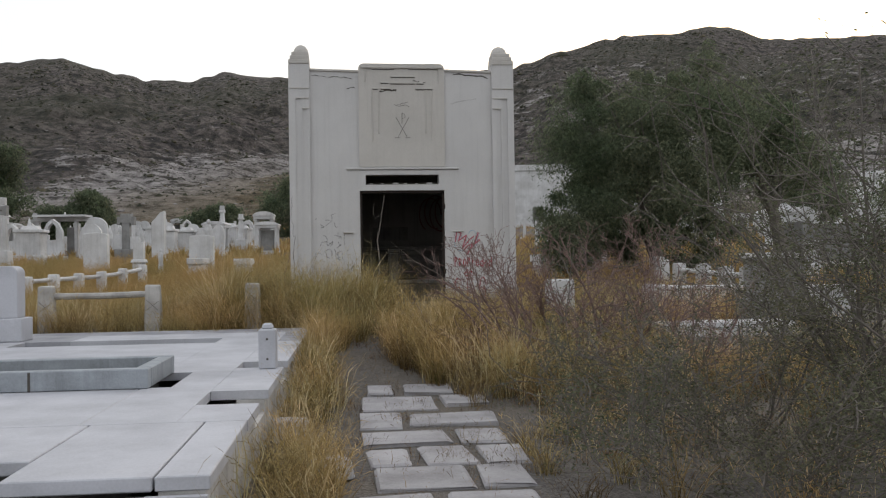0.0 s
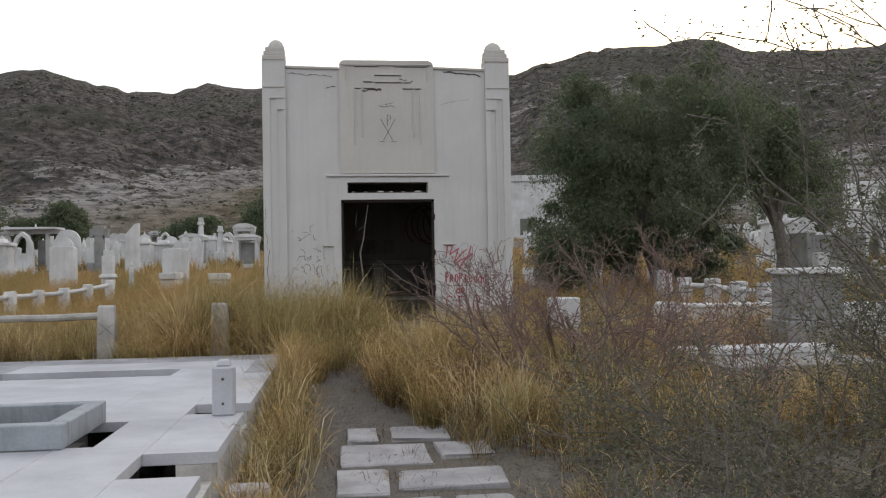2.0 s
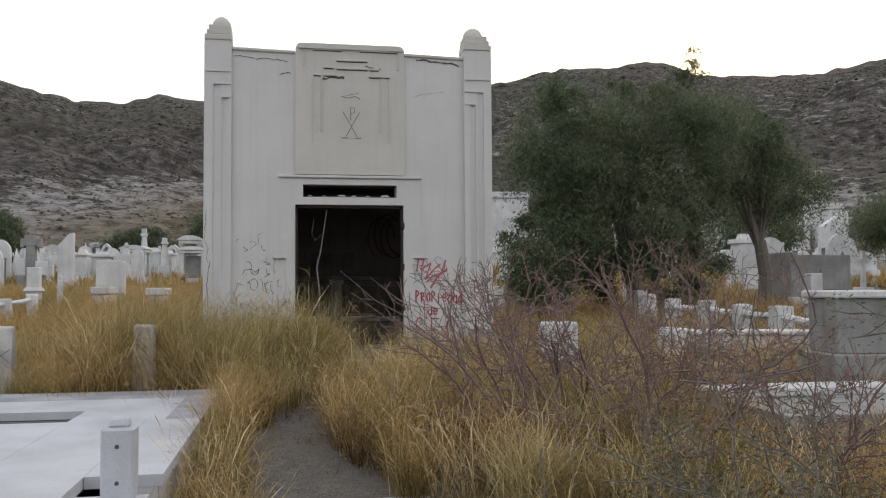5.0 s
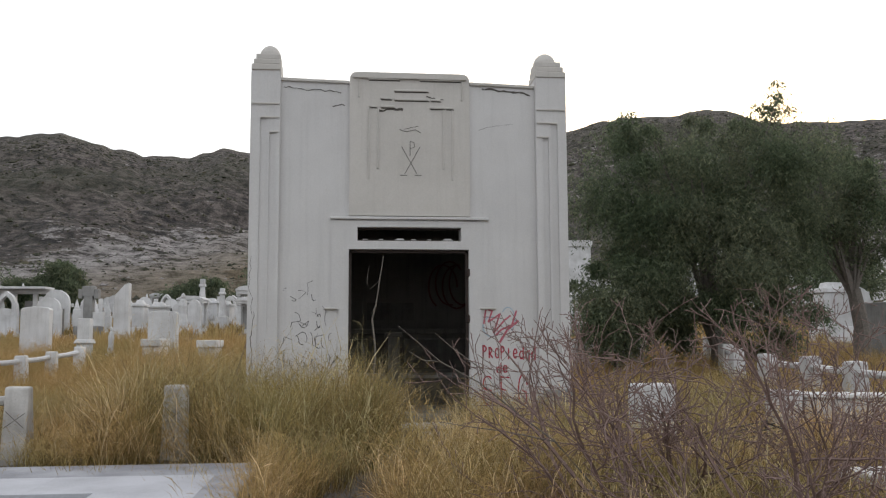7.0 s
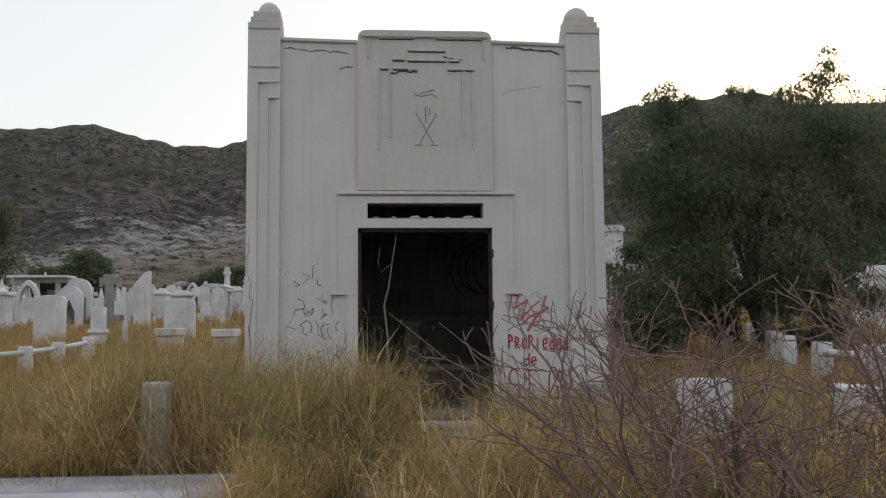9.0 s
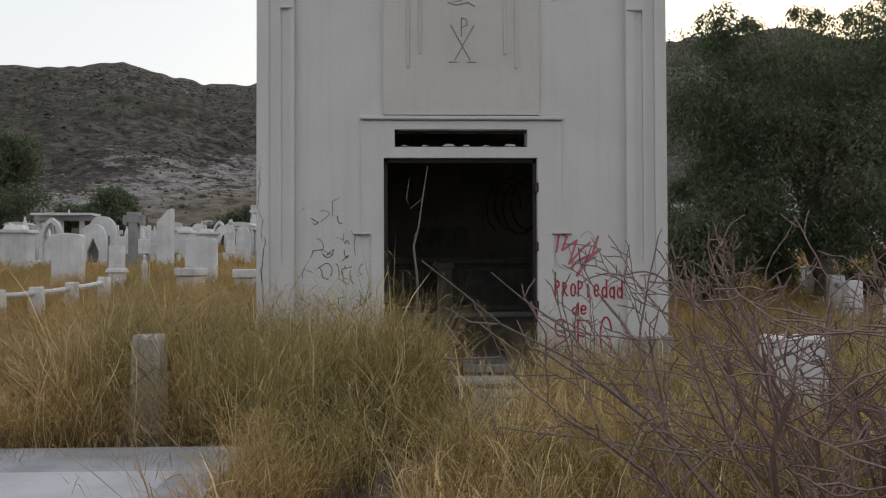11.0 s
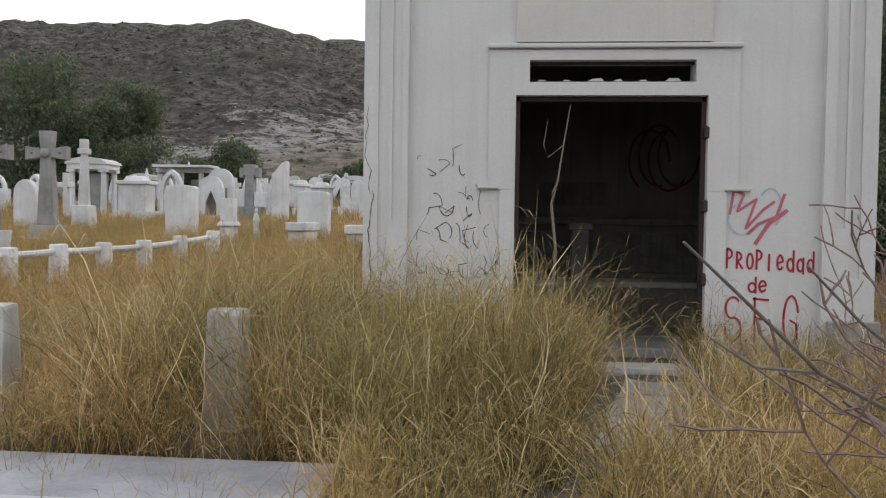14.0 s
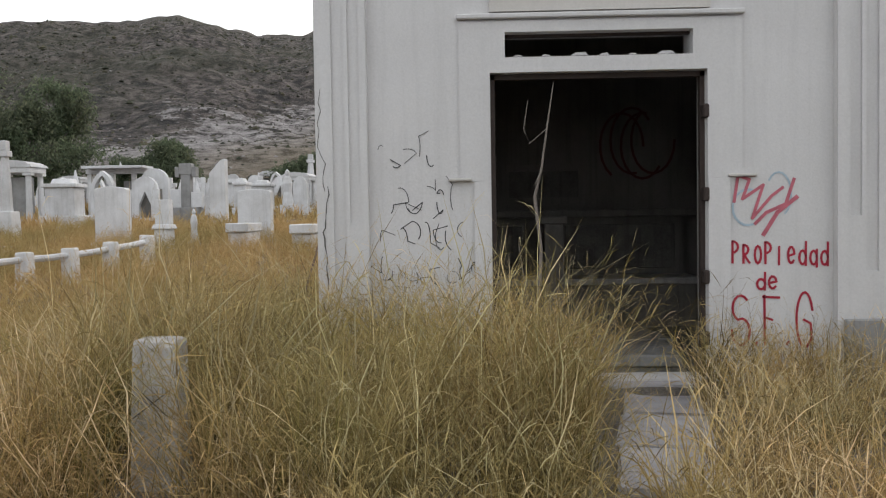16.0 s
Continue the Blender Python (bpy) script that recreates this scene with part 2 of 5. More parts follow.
def np_mesh(name, verts, tris, material, attrs=(), parent=None, smooth=False):
    """One mesh from arrays of corners and triangles (or quads)."""
    verts, tris = np.asarray(verts, np.float32), np.asarray(tris, np.int32)
    k = tris.shape[1]
    me = bpy.data.meshes.new(name)
    me.vertices.add(len(verts))
    me.vertices.foreach_set("co", verts.ravel())
    me.loops.add(tris.size)
    me.loops.foreach_set("vertex_index", tris.ravel())
    me.polygons.add(len(tris))
    me.polygons.foreach_set("loop_start", np.arange(0, tris.size, k, dtype=np.int32))
    me.polygons.foreach_set("use_smooth", np.full(len(tris), smooth))
    me.update(calc_edges=True)
    for aname, vals in attrs:
        a = me.attributes.new(aname, "FLOAT", "POINT")
        a.data.foreach_set("value", np.asarray(vals, np.float32))
    me.materials.append(material)
    ob = new(name, me)
    ob.parent = parent
    return ob


def box(bm, x0, x1, y0, y1, z0, z1, bevel=0.0, taper=0.0, seg=1):
    """A block; taper draws its top in on all sides."""
    r = bmesh.ops.create_cube(bm, size=1.0)
    for v in r["verts"]:
        top = v.co.z > 0
        t = taper if top else 0.0
        v.co = Vector(((x0 + t) if v.co.x < 0 else (x1 - t), (y0 + t) if v.co.y < 0 else (y1 - t), z1 if top else z0))
    if bevel:
        es = list({e for v in r["verts"] for e in v.link_edges})
        bmesh.ops.bevel(bm, geom=es, offset=bevel, segments=seg, affect="EDGES", profile=0.6)
    return bm


def block(*a, **k):
    return box(bmesh.new(), *a, **k)


def prism(outline, y0, y1, bevel=0.0):
    """A plate: the outline in x and z, from y0 to y1."""
    bm = bmesh.new()
    front = [bm.verts.new((x, y0, z)) for x, z in outline]
    back = [bm.verts.new((x, y1, z)) for x, z in outline]
    n = len(outline)
    bm.faces.new(front)
    bm.faces.new(back[::-1])
    for i in range(n):
        bm.faces.new((front[i], back[i], back[(i + 1) % n], front[(i + 1) % n]))
    bmesh.ops.recalc_face_normals(bm, faces=bm.faces)
    if bevel:
        bmesh.ops.bevel(bm, geom=list(bm.edges), offset=bevel, segments=1, affect="EDGES")
    return bm


def rough_up(bm, amount, seed, cuts=0):
    """Worn stone: edges cut up and every corner shifted a little."""
    if cuts:
        bmesh.ops.subdivide_edges(bm, edges=list(bm.edges), cuts=cuts, use_grid_fill=True)
    for v in bm.verts:
        v.co += noise.noise_vector(v.co * 6 + Vector((seed, seed * 2.1, 0))) * amount
    return bm


def arc(cx, cz, rx, rz, a0, a1, n):
    return [(cx + rx * math.cos(radians(a0 + (a1 - a0) * i / n)), cz + rz * math.sin(radians(a0 + (a1 - a0) * i / n))) for i in range(n + 1)]


def tube(bm, pts, radius, sides=6, ends=True):
    """A round bar along points; radius is one number or one for each point."""
    radii = radius if isinstance(radius, (list, tuple)) else [radius] * len(pts)
    pts = [Vector(p) for p in pts]
    rings = []
    for i, p in enumerate(pts):
        d = (pts[min(i + 1, len(pts) - 1)] - pts[max(i - 1, 0)]).normalized()
        a = d.orthogonal().normalized()
        b = d.cross(a)
        rings.append([bm.verts.new(p + (a * math.cos(2 * math.pi * k / sides) + b * math.sin(2 * math.pi * k / sides)) * radii[i]) for k in range(sides)])
    for r0, r1 in zip(rings, rings[1:]):
        for k in range(sides):
            bm.faces.new((r0[k], r0[(k + 1) % sides], r1[(k + 1) % sides], r1[k]))
    if ends:
        bm.faces.new(rings[0][::-1])
        bm.faces.new(rings[-1])
    return bm


def vnoise(x, y, seed=0):
    """Smooth value noise, -1 to 1, on arrays."""
    def h(i, j):
        n = np.sin(i * 127.1 + j * 311.7 + seed * 74.7) * 43758.5453
        return n - np.floor(n)
    xi, yi = np.floor(x), np.floor(y)
    xf, yf = x - xi, y - yi
    u, v = xf * xf * (3 - 2 * xf), yf * yf * (3 - 2 * yf)
    a, b, c, d = h(xi, yi), h(xi + 1, yi), h(xi, yi + 1), h(xi + 1, yi + 1)
    return 2 * (a * (1 - u) * (1 - v) + b * u * (1 - v) + c * (1 - u) * v + d * u * v) - 1


def fbm(x, y, octaves=4, seed=0):
    s, amp = 0.0, 1.0
    for o in range(octaves):
        s = s + amp * vnoise(x * 2 ** o, y * 2 ** o, seed + o)
        amp *= 0.5
    return s


def gz(x, y):
    """Height of the ground."""
    x, y = np.asarray(x, float), np.asarray(y, float)
    z = np.interp(y, [-400, 8.8, 11.5, 14.3, 20, 26, 35, 60, 95, 400], [0.0, 0.0, 0.2, 0.36, 0.42, 0.75, 1.2, 2.6, 5.0, 5.5])
    on_path = np.exp(-(((x - 0.6) / 0.9) ** 2)) * (y > 3) * (y < 16)
    return z + fbm(x * 0.8, y * 0.8, 3, 5) * 0.04 * (1 - on_path)

# ---- the ground and the hills ----
RIDGE_AZ = [-180, -90, -60, -45, -35, -31.3, -25.5, -21, -17.6, -14.8, -12.8, -10.2, -8.1, -6.2, -4.1, 3, 10.6, 14, 16.5, 18.6, 21.3, 23, 24.8, 26.5, 30.2, 32.8, 37.1, 45, 60, 90, 180]
RIDGE_EL = [0.03, 0.05, 0.10, 0.14, 0.17, 0.193, 0.205, 0.209, 0.219, 0.207, 0.2, 0.2, 0.212, 0.21, 0.207, 0.212, 0.219, 0.236, 0.246, 0.249, 0.247, 0.253, 0.247, 0.231, 0.228, 0.224, 0.236, 0.21, 0.12, 0.05, 0.03]
RIDGE_R, FOOT_R = 430.0, 92.0


def land(az, r):
    """Points of the land by bearing (degrees from +y to +x) and distance; also the two masks of the hill's material."""
    a = np.radians(az)
    x, y = r * np.sin(a), r * np.cos(a)
    el = np.interp(az, RIDGE_AZ, RIDGE_EL)
    el = el + 0.0018 * vnoise(az * 1.7, az * 0, 3)
    t = np.clip((r - FOOT_R) / (RIDGE_R - FOOT_R), 0, 1.6)
    up = np.where(t < 1, t ** 1.12, 1 - (t - 1) * 0.8)
    swell = np.sin(np.pi * np.clip(t, 0, 1))
    z0 = gz(x, np.minimum(y, 95))
    far = np.clip((r - 60) / 40, 0, 1)
    z0 = z0 * (1 - far) + far * 4.6 * np.clip((np.cos(a) + 0.3) / 1.3, 0, 1)
    hill = (el * RIDGE_R + 1.5 - 4.6) * up
    hill = hill + swell * (fbm(x / 55, y / 55, 5, 11) * 7.0 + fbm(x / 12, y / 12, 4, 21) * 1.6)
    z = z0 + np.where(t > 0, hill, 0)
    band = 0.17 + 0.13 * np.sin(az / 9 + 0.6) + 0.06 * fbm(az / 5, r / 60, 3, 8)
    rock = np.exp(-(((t - band) / 0.13) ** 2)) * (1 - 0.85 * np.exp(-(((az - 13) / 8) ** 2))) + 0.38 * np.exp(-(((t - 0.5) / 0.25) ** 2)) * (az > 8) + 0.25
    foot = np.clip(1 - t / (0.07 + 0.24 * np.exp(-(((az + 6) / 6) ** 2))), 0, 1) * (t > -1)
    return np.stack([x, y, z], -1), rock, foot


def land_sheet(name, radii, azs, material, **tags):
    rr, aa = np.meshgrid(radii, azs, indexing="ij")
    v, rock, foot = land(aa.ravel(), rr.ravel())
    n, m = len(radii), len(azs)
    i, j = np.meshgrid(np.arange(n - 1), np.arange(m - 1), indexing="ij")
    q = (i * m + j).ravel()
    quads = np.stack([q, q + m, q + m + 1, q + 1], -1)
    ob = np_mesh(name, v, quads[:, ::-1], material, [("rock", rock), ("foot", foot)], smooth=True)
    return tagged(ob, **tags)


ring_az = np.concatenate([np.arange(-180, -60, 3.0), np.arange(-60, 70, 0.35), np.arange(70, 180.1, 3.0)])
land_sheet("ground", np.concatenate([[0.0], np.geomspace(0.8, 92.0, 110)]), ring_az, ground_mat,
           label="dry grey-brown cemetery soil with gravel and dust", category="ground", kind="structure")
hill_az = np.concatenate([np.arange(-180, -50, 3.0), np.arange(-50, 55, 0.16), np.arange(55, 180.1, 3.0)])
land_sheet("hillside", np.concatenate([np.geomspace(92.0, 430.0, 170), np.geomspace(440.0, 1400.0, 12)]), hill_az, hill_mat,
           label="dark scrub-covered desert hills with pale rock ledges", category="hill", kind="structure")

# ---- the mausoleum ----
def holed_plate(x0, x1, z0, z1, y0, y1, holes=()):
    """An upright plate with openings (x0, x1, z0, z1) that go right through it."""
    xs = sorted({x0, x1, *(h[0] for h in holes), *(h[1] for h in holes)})
    zs = sorted({z0, z1, *(h[2] for h in holes), *(h[3] for h in holes)})
    n, m = len(xs) - 1, len(zs) - 1

    def solid(i, k):
        if not (0 <= i < n and 0 <= k < m):
            return False
        cx, cz = (xs[i] + xs[i + 1]) / 2, (zs[k] + zs[k + 1]) / 2
        return not any(h[0] < cx < h[1] and h[2] < cz < h[3] for h in holes)

    bm = bmesh.new()
    made = {}

    def vert(i, k, y):
        key = (i, k, y)
        if key not in made:
            made[key] = bm.verts.new((xs[i], y, zs[k]))
        return made[key]

    for i in range(n):
        for k in range(m):
            if not solid(i, k):
                continue
            bm.faces.new([vert(i, k, y0), vert(i + 1, k, y0), vert(i + 1, k + 1, y0), vert(i, k + 1, y0)])
            bm.faces.new([vert(i, k, y1), vert(i, k + 1, y1), vert(i + 1, k + 1, y1), vert(i + 1, k, y1)])
            for di, dk, a, b in ((-1, 0, (i, k), (i, k + 1)), (1, 0, (i + 1, k + 1), (i + 1, k)), (0, -1, (i + 1, k), (i, k)), (0, 1, (i, k + 1), (i + 1, k + 1))):
                if not solid(i + di, k + dk):
                    bm.faces.new([vert(*a, y0), vert(*b, y0), vert(*b, y1), vert(*a, y1)])
    bmesh.ops.recalc_face_normals(bm, faces=bm.faces)
    return bm


TX, TY, TZ = 0.925, 16.13, 0.40
tomb = thing("mausoleum", TX, TY, TZ, 0, "abandoned pale plaster mausoleum with corner pilasters and graffiti", "mausoleum")
DOOR = (-0.805, 0.755, 0.06, 2.30)
TRANSOM = (-0.695, 0.655, 2.41, 2.59)
DEEP = 4.2
part("front_wall", holed_plate(-1.70, 1.66, -0.3, 4.50, 0.0, 0.26, [DOOR, TRANSOM]), plaster, tomb)
part("side_wall", block(-2.02, -1.74, 0.30, DEEP, -0.3, 4.45), plaster, tomb)
part("side_wall", block(1.74, 2.02, 0.30, DEEP, -0.3, 4.45), plaster, tomb)
part("back_wall", block(-1.74, 1.74, DEEP - 0.28, DEEP, -0.3, 4.45), plaster, tomb)
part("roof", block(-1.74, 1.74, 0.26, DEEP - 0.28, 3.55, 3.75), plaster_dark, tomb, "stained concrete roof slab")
part("inner_floor", block(-1.74, 1.74, 0.26, DEEP - 0.28, -0.2, 0.05), hole_mat, tomb, "dark concrete floor")
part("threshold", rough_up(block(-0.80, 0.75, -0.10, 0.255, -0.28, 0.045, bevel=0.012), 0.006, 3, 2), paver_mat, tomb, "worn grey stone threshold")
# dark inner lining
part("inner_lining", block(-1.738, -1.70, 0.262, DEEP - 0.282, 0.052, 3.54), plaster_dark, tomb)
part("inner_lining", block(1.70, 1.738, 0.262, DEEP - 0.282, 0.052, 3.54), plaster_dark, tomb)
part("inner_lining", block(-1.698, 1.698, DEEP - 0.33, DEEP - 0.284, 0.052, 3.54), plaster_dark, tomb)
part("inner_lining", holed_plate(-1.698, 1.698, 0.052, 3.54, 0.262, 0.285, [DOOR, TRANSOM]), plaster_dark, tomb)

# corner pilasters: a backing, a plate with two stepped flutes and a stepped round-headed finial
for side in (-1, 1):
    xo, xi = (2.075, 1.695) if side < 0 else (2.075, 1.655)
    a, b = sorted((side * xo, side * xi))
    f1 = sorted((side * (xo - 0.125), side * (xo - 0.215)))
    f2 = sorted((side * (xo - 0.245), side * (xo - 0.325)))
    part("pilaster", block(a, b, -0.05, 0.38, -0.3, 4.60), plaster, tomb)
    part("pilaster_face", holed_plate(a + 0.004, b - 0.004, -0.3, 4.62, -0.072, -0.05,
                                      [(f1[0], f1[1], 0.83, 3.98), (f2[0], f2[1], 1.23, 3.79)]), plaster, tomb)
    for k, (w, zc) in enumerate(((0.02, 4.165), (0.13, 3.985), (0.245, 3.795))):
        lo, hi = sorted((side * (xo - w), side * (xi + 0.02)))
        part("pilaster_fillet", block(lo, hi, -0.09, -0.072, zc, zc + 0.022, bevel=0.004), plaster_panel, tomb)
    # finial: three shrinking steps and a domed head
    cx = (a + b) / 2
    w0 = (b - a) / 2
    fin = bmesh.new()
    for k, (sx, z0, z1) in enumerate(((1.0, 4.62, 4.70), (0.92, 4.70, 4.77), (0.83, 4.77, 4.84))):
        out = side * 0.012 * k
        box(fin, cx - w0 * sx + 0.004 - out, cx + w0 * sx - 0.004 - out, -0.09 + 0.012 * k, 0.34 - 0.03 * k, z0, z1, bevel=0.008)
    dome = bmesh.ops.create_uvsphere(fin, u_segments=20, v_segments=10, radius=1.0)
    for v in dome["verts"]:
        v.co = Vector((cx - side * 0.036 + v.co.x * w0 * 0.74, 0.12 + v.co.y * 0.17, 4.83 + max(v.co.z, -0.1) * 0.17))
    part("finial", fin, plaster_panel, tomb, "stepped finial with a rounded head")

# parapet coping with a slight sag, cracked
for a, b, tilt in ((-1.69, -0.81, 0.035), (0.78, 1.65, -0.045)):
    bm = block(a, b, -0.03, 0.30, 4.50, 4.545, bevel=0.01)
    for v in bm.verts:
        v.co.z += tilt * (v.co.x - a) / (b - a) * (-1 if tilt > 0 else 1) * 0.6
    part("coping", rough_up(bm, 0.006, a, 1), plaster_panel, tomb)

# raised centre panel with rounded shoulders
PX0, PX1 = -0.805, 0.775
outline = [(PX0, 2.735), (PX1, 2.735), (PX1, 4.55)] + arc(PX1 - 0.09, 4.55, 0.09, 0.09, 0, 90, 6)[1:] + arc(PX0 + 0.09, 4.55, 0.09, 0.09, 90, 180, 6) 
part("centre_panel", prism(outline, -0.035, 0.0), plaster_panel, tomb, "raised ochre plaster panel with stepped relief")
part("panel_cap", prism([(PX0 + 0.06, 4.555), (PX1 - 0.06, 4.555)] + arc(PX1 - 0.12, 4.565, 0.08, 0.065, 0, 90, 4) + arc(PX0 + 0.12, 4.565, 0.08, 0.065, 90, 180, 4), -0.075, 0.28), plaster_panel, tomb)
for a, b, z in ((0.36, 0.77, 4.95), (1.03, 1.58, 4.95), (0.70, 1.15, 4.80), (0.52, 0.66, 4.69), (0.70, 1.15, 4.68), (1.18, 1.31, 4.68), (0.37, 0.47, 4.58), (0.52, 0.71, 4.58), (1.17, 1.36, 4.575), (1.38, 1.48, 4.575)):
    part("relief_bar", block(a - TX, b - TX, -0.062, -0.035, z - TZ - 0.013, z - TZ + 0.013, bevel=0.004), plaster_panel, tomb)
    # dark strip below each bar, standing for the shadow it casts
    part("relief_shadow", block(a - TX + 0.01, b - TX + 0.012, -0.038, -0.034, z - TZ - 0.026, z - TZ - 0.0135), crack_mat, tomb)
for x, z0, z1 in ((0.37, 3.61, 4.55), (0.49, 3.75, 4.55), (1.35, 3.75, 4.55), (1.47, 3.61, 4.55), (0.24, 4.70, 4.93), (1.60, 4.68, 4.93)):
    part("relief_rib", block(x - TX - 0.012, x - TX + 0.012, -0.052, -0.035, z0 - TZ, z1 - TZ, bevel=0.004), plaster_panel, tomb)
# incised monogram
mono = bmesh.new()
for p in ([(0.80, 4.05), (1.00, 3.69)], [(1.04, 4.05), (0.84, 3.69)], [(0.91, 4.12), (0.91, 3.93)], [(0.78, 3.67), (0.87, 3.67)], [(0.97, 3.67), (1.06, 3.67)],
          [(0.91, 4.12), (0.96, 4.11), (0.97, 4.05), (0.91, 4.02)], [(0.77, 4.28), (0.86, 4.25), (0.98, 4.28), (1.05, 4.24)]):
    tube(mono, [(x - TX, -0.037, z - TZ) for x, z in p], 0.0055, 5)
part("monogram", mono, plaster_dark, tomb, "dark incised monogram")

# door surround: lintel, ledges and raised frame
part("lintel_band", block(-1.045, 1.02, -0.05, 0.0, 2.685, 2.722, bevel=0.008), plaster, tomb)
part("surround", holed_plate(-1.03, 1.005, 1.52, 2.67, -0.018, 0.0, [(-0.806, 0.756, 1.52, 2.301), TRANSOM]), plaster, tomb, "pale door surround")
part("surround_foot", block(-0.93, -0.807, -0.022, 0.0, -0.3, 1.518), plaster, tomb)
part("surround_foot", block(0.758, 0.915, -0.022, 0.0, -0.3, 1.518), plaster, tomb)
part("ledge", block(-1.115, -0.945, -0.045, 0.0, 1.523, 1.545, bevel=0.005), plaster_panel, tomb)
part("ledge", block(0.90, 1.10, -0.045, 0.0, 1.523, 1.545, bevel=0.005), plaster_panel, tomb)
part("plinth_block", rough_up(block(1.70, 2.11, -0.12, -0.073, -0.3, 0.49, bevel=0.01), 0.004, 5, 2), grey_mat, tomb, "bare grey cement plinth")
# iron door frame with hinge lugs
df = block(DOOR[0], DOOR[0] + 0.035, 0.06, 0.12, 0.06, 2.295)
box(df, DOOR[1] - 0.035, DOOR[1], 0.06, 0.12, 0.06, 2.295)
box(df, DOOR[0], DOOR[1], 0.06, 0.12, 2.26, 2.298)
for z in (0.30, 0.75, 1.35, 1.95):
    box(df, DOOR[1] - 0.03, DOOR[1] + 0.012, -0.03, 0.06, z, z + 0.10, bevel=0.01)
part("door_frame", df, iron, tomb, "rusty dark iron door frame without its door")
tf = block(TRANSOM[0], TRANSOM[1], 0.08, 0.12, 2.41, 2.43)
box(tf, TRANSOM[0], TRANSOM[1], 0.08, 0.12, 2.57, 2.59)
part("transom_frame", tf, iron, tomb)
shard = random.Random(4)
for k in range(6):
    x = TRANSOM[0] + 0.06 + k * 0.21
    w = shard.uniform(0.06, 0.15)
    part("glass_shard", prism([(x, 2.43), (x + w, 2.43), (x + w * 0.8, 2.43 + shard.uniform(0.012, 0.03)), (x + w * 0.3, 2.43 + shard.uniform(0.01, 0.03))], 0.097, 0.102), white_mat, tomb, "broken dusty glass remnant")

# cracks in the plaster
crack = random.Random(9)


def crack_line(name, x, z, dx, dz, n, w):
    bm = bmesh.new()
    pts = [(x, z)]
    for i in range(n):
        pts.append((pts[-1][0] + dx / n + crack.uniform(-1, 1) * 0.018, pts[-1][1] + dz / n + crack.uniform(-1, 1) * 0.018))
    ws = [w * crack.uniform(0.4, 1.3) for _ in pts]
    for i in range(n):
        (xa, za), (xb, zb) = pts[i], pts[i + 1]
        d = Vector((xb - xa, zb - za)).normalized()
        px, pz = -d.y, d.x
        bm.faces.new([bm.verts.new((u, 0, v)) for u, v in ((xa - px * ws[i], za - pz * ws[i]), (xb - px * ws[i + 1], zb - pz * ws[i + 1]), (xb + px * ws[i + 1], zb + pz * ws[i + 1]), (xa + px * ws[i], za + pz * ws[i]))])
    ob = part(name, bm, crack_mat, tomb, "dark plaster crack")
    return ob


for args, y in (((-1.66, 4.42, 0.80, -0.03, 22, 0.006), -0.004), ((0.95, 4.46, 0.66, -0.06, 16, 0.013), -0.004), ((-0.42, 4.125, 0.34, 0.005, 8, 0.018), -0.039), ((-1.03, 4.17, 0.17, 0, 4, 0.009), -0.004),
                ((-1.99, 1.5, -0.04, -1.3, 26, 0.004), -0.076), ((-2.03, 2.2, 0.02, -0.75, 16, 0.003), -0.076), ((-1.95, 0.65, 0.13, -0.14, 5, 0.005), -0.076), ((0.20, 4.33, 0.25, -0.02, 7, 0.008), -0.039),
                ((-0.10, 3.88, 0.2, 0.02, 6, 0.004), -0.039), ((0.9, 3.9, 0.5, 0.1, 8, 0.002), -0.004)):
    crack_line("crack", *args).location.y = y

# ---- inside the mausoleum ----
altar = thing("altar", TX, TY + 3.3, TZ + 0.05, 0, "dark stone altar with a panelled front", "altar")
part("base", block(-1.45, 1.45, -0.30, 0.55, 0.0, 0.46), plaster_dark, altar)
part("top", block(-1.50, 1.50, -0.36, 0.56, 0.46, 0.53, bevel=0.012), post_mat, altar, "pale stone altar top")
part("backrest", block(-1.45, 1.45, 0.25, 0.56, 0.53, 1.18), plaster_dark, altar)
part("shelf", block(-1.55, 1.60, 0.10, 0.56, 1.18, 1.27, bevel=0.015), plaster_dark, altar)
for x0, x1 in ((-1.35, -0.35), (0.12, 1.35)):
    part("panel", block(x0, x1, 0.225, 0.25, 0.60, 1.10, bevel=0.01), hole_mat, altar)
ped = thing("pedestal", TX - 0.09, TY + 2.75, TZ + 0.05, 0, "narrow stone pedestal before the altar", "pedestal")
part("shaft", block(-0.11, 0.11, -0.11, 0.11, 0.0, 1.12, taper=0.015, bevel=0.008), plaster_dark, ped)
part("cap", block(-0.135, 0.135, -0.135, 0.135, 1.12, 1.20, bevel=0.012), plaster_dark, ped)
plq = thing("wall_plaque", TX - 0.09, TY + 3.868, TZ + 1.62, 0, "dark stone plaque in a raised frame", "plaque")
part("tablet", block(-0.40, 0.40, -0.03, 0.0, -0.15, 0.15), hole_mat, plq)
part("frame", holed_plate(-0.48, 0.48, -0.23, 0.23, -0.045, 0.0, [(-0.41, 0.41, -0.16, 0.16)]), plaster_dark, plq)
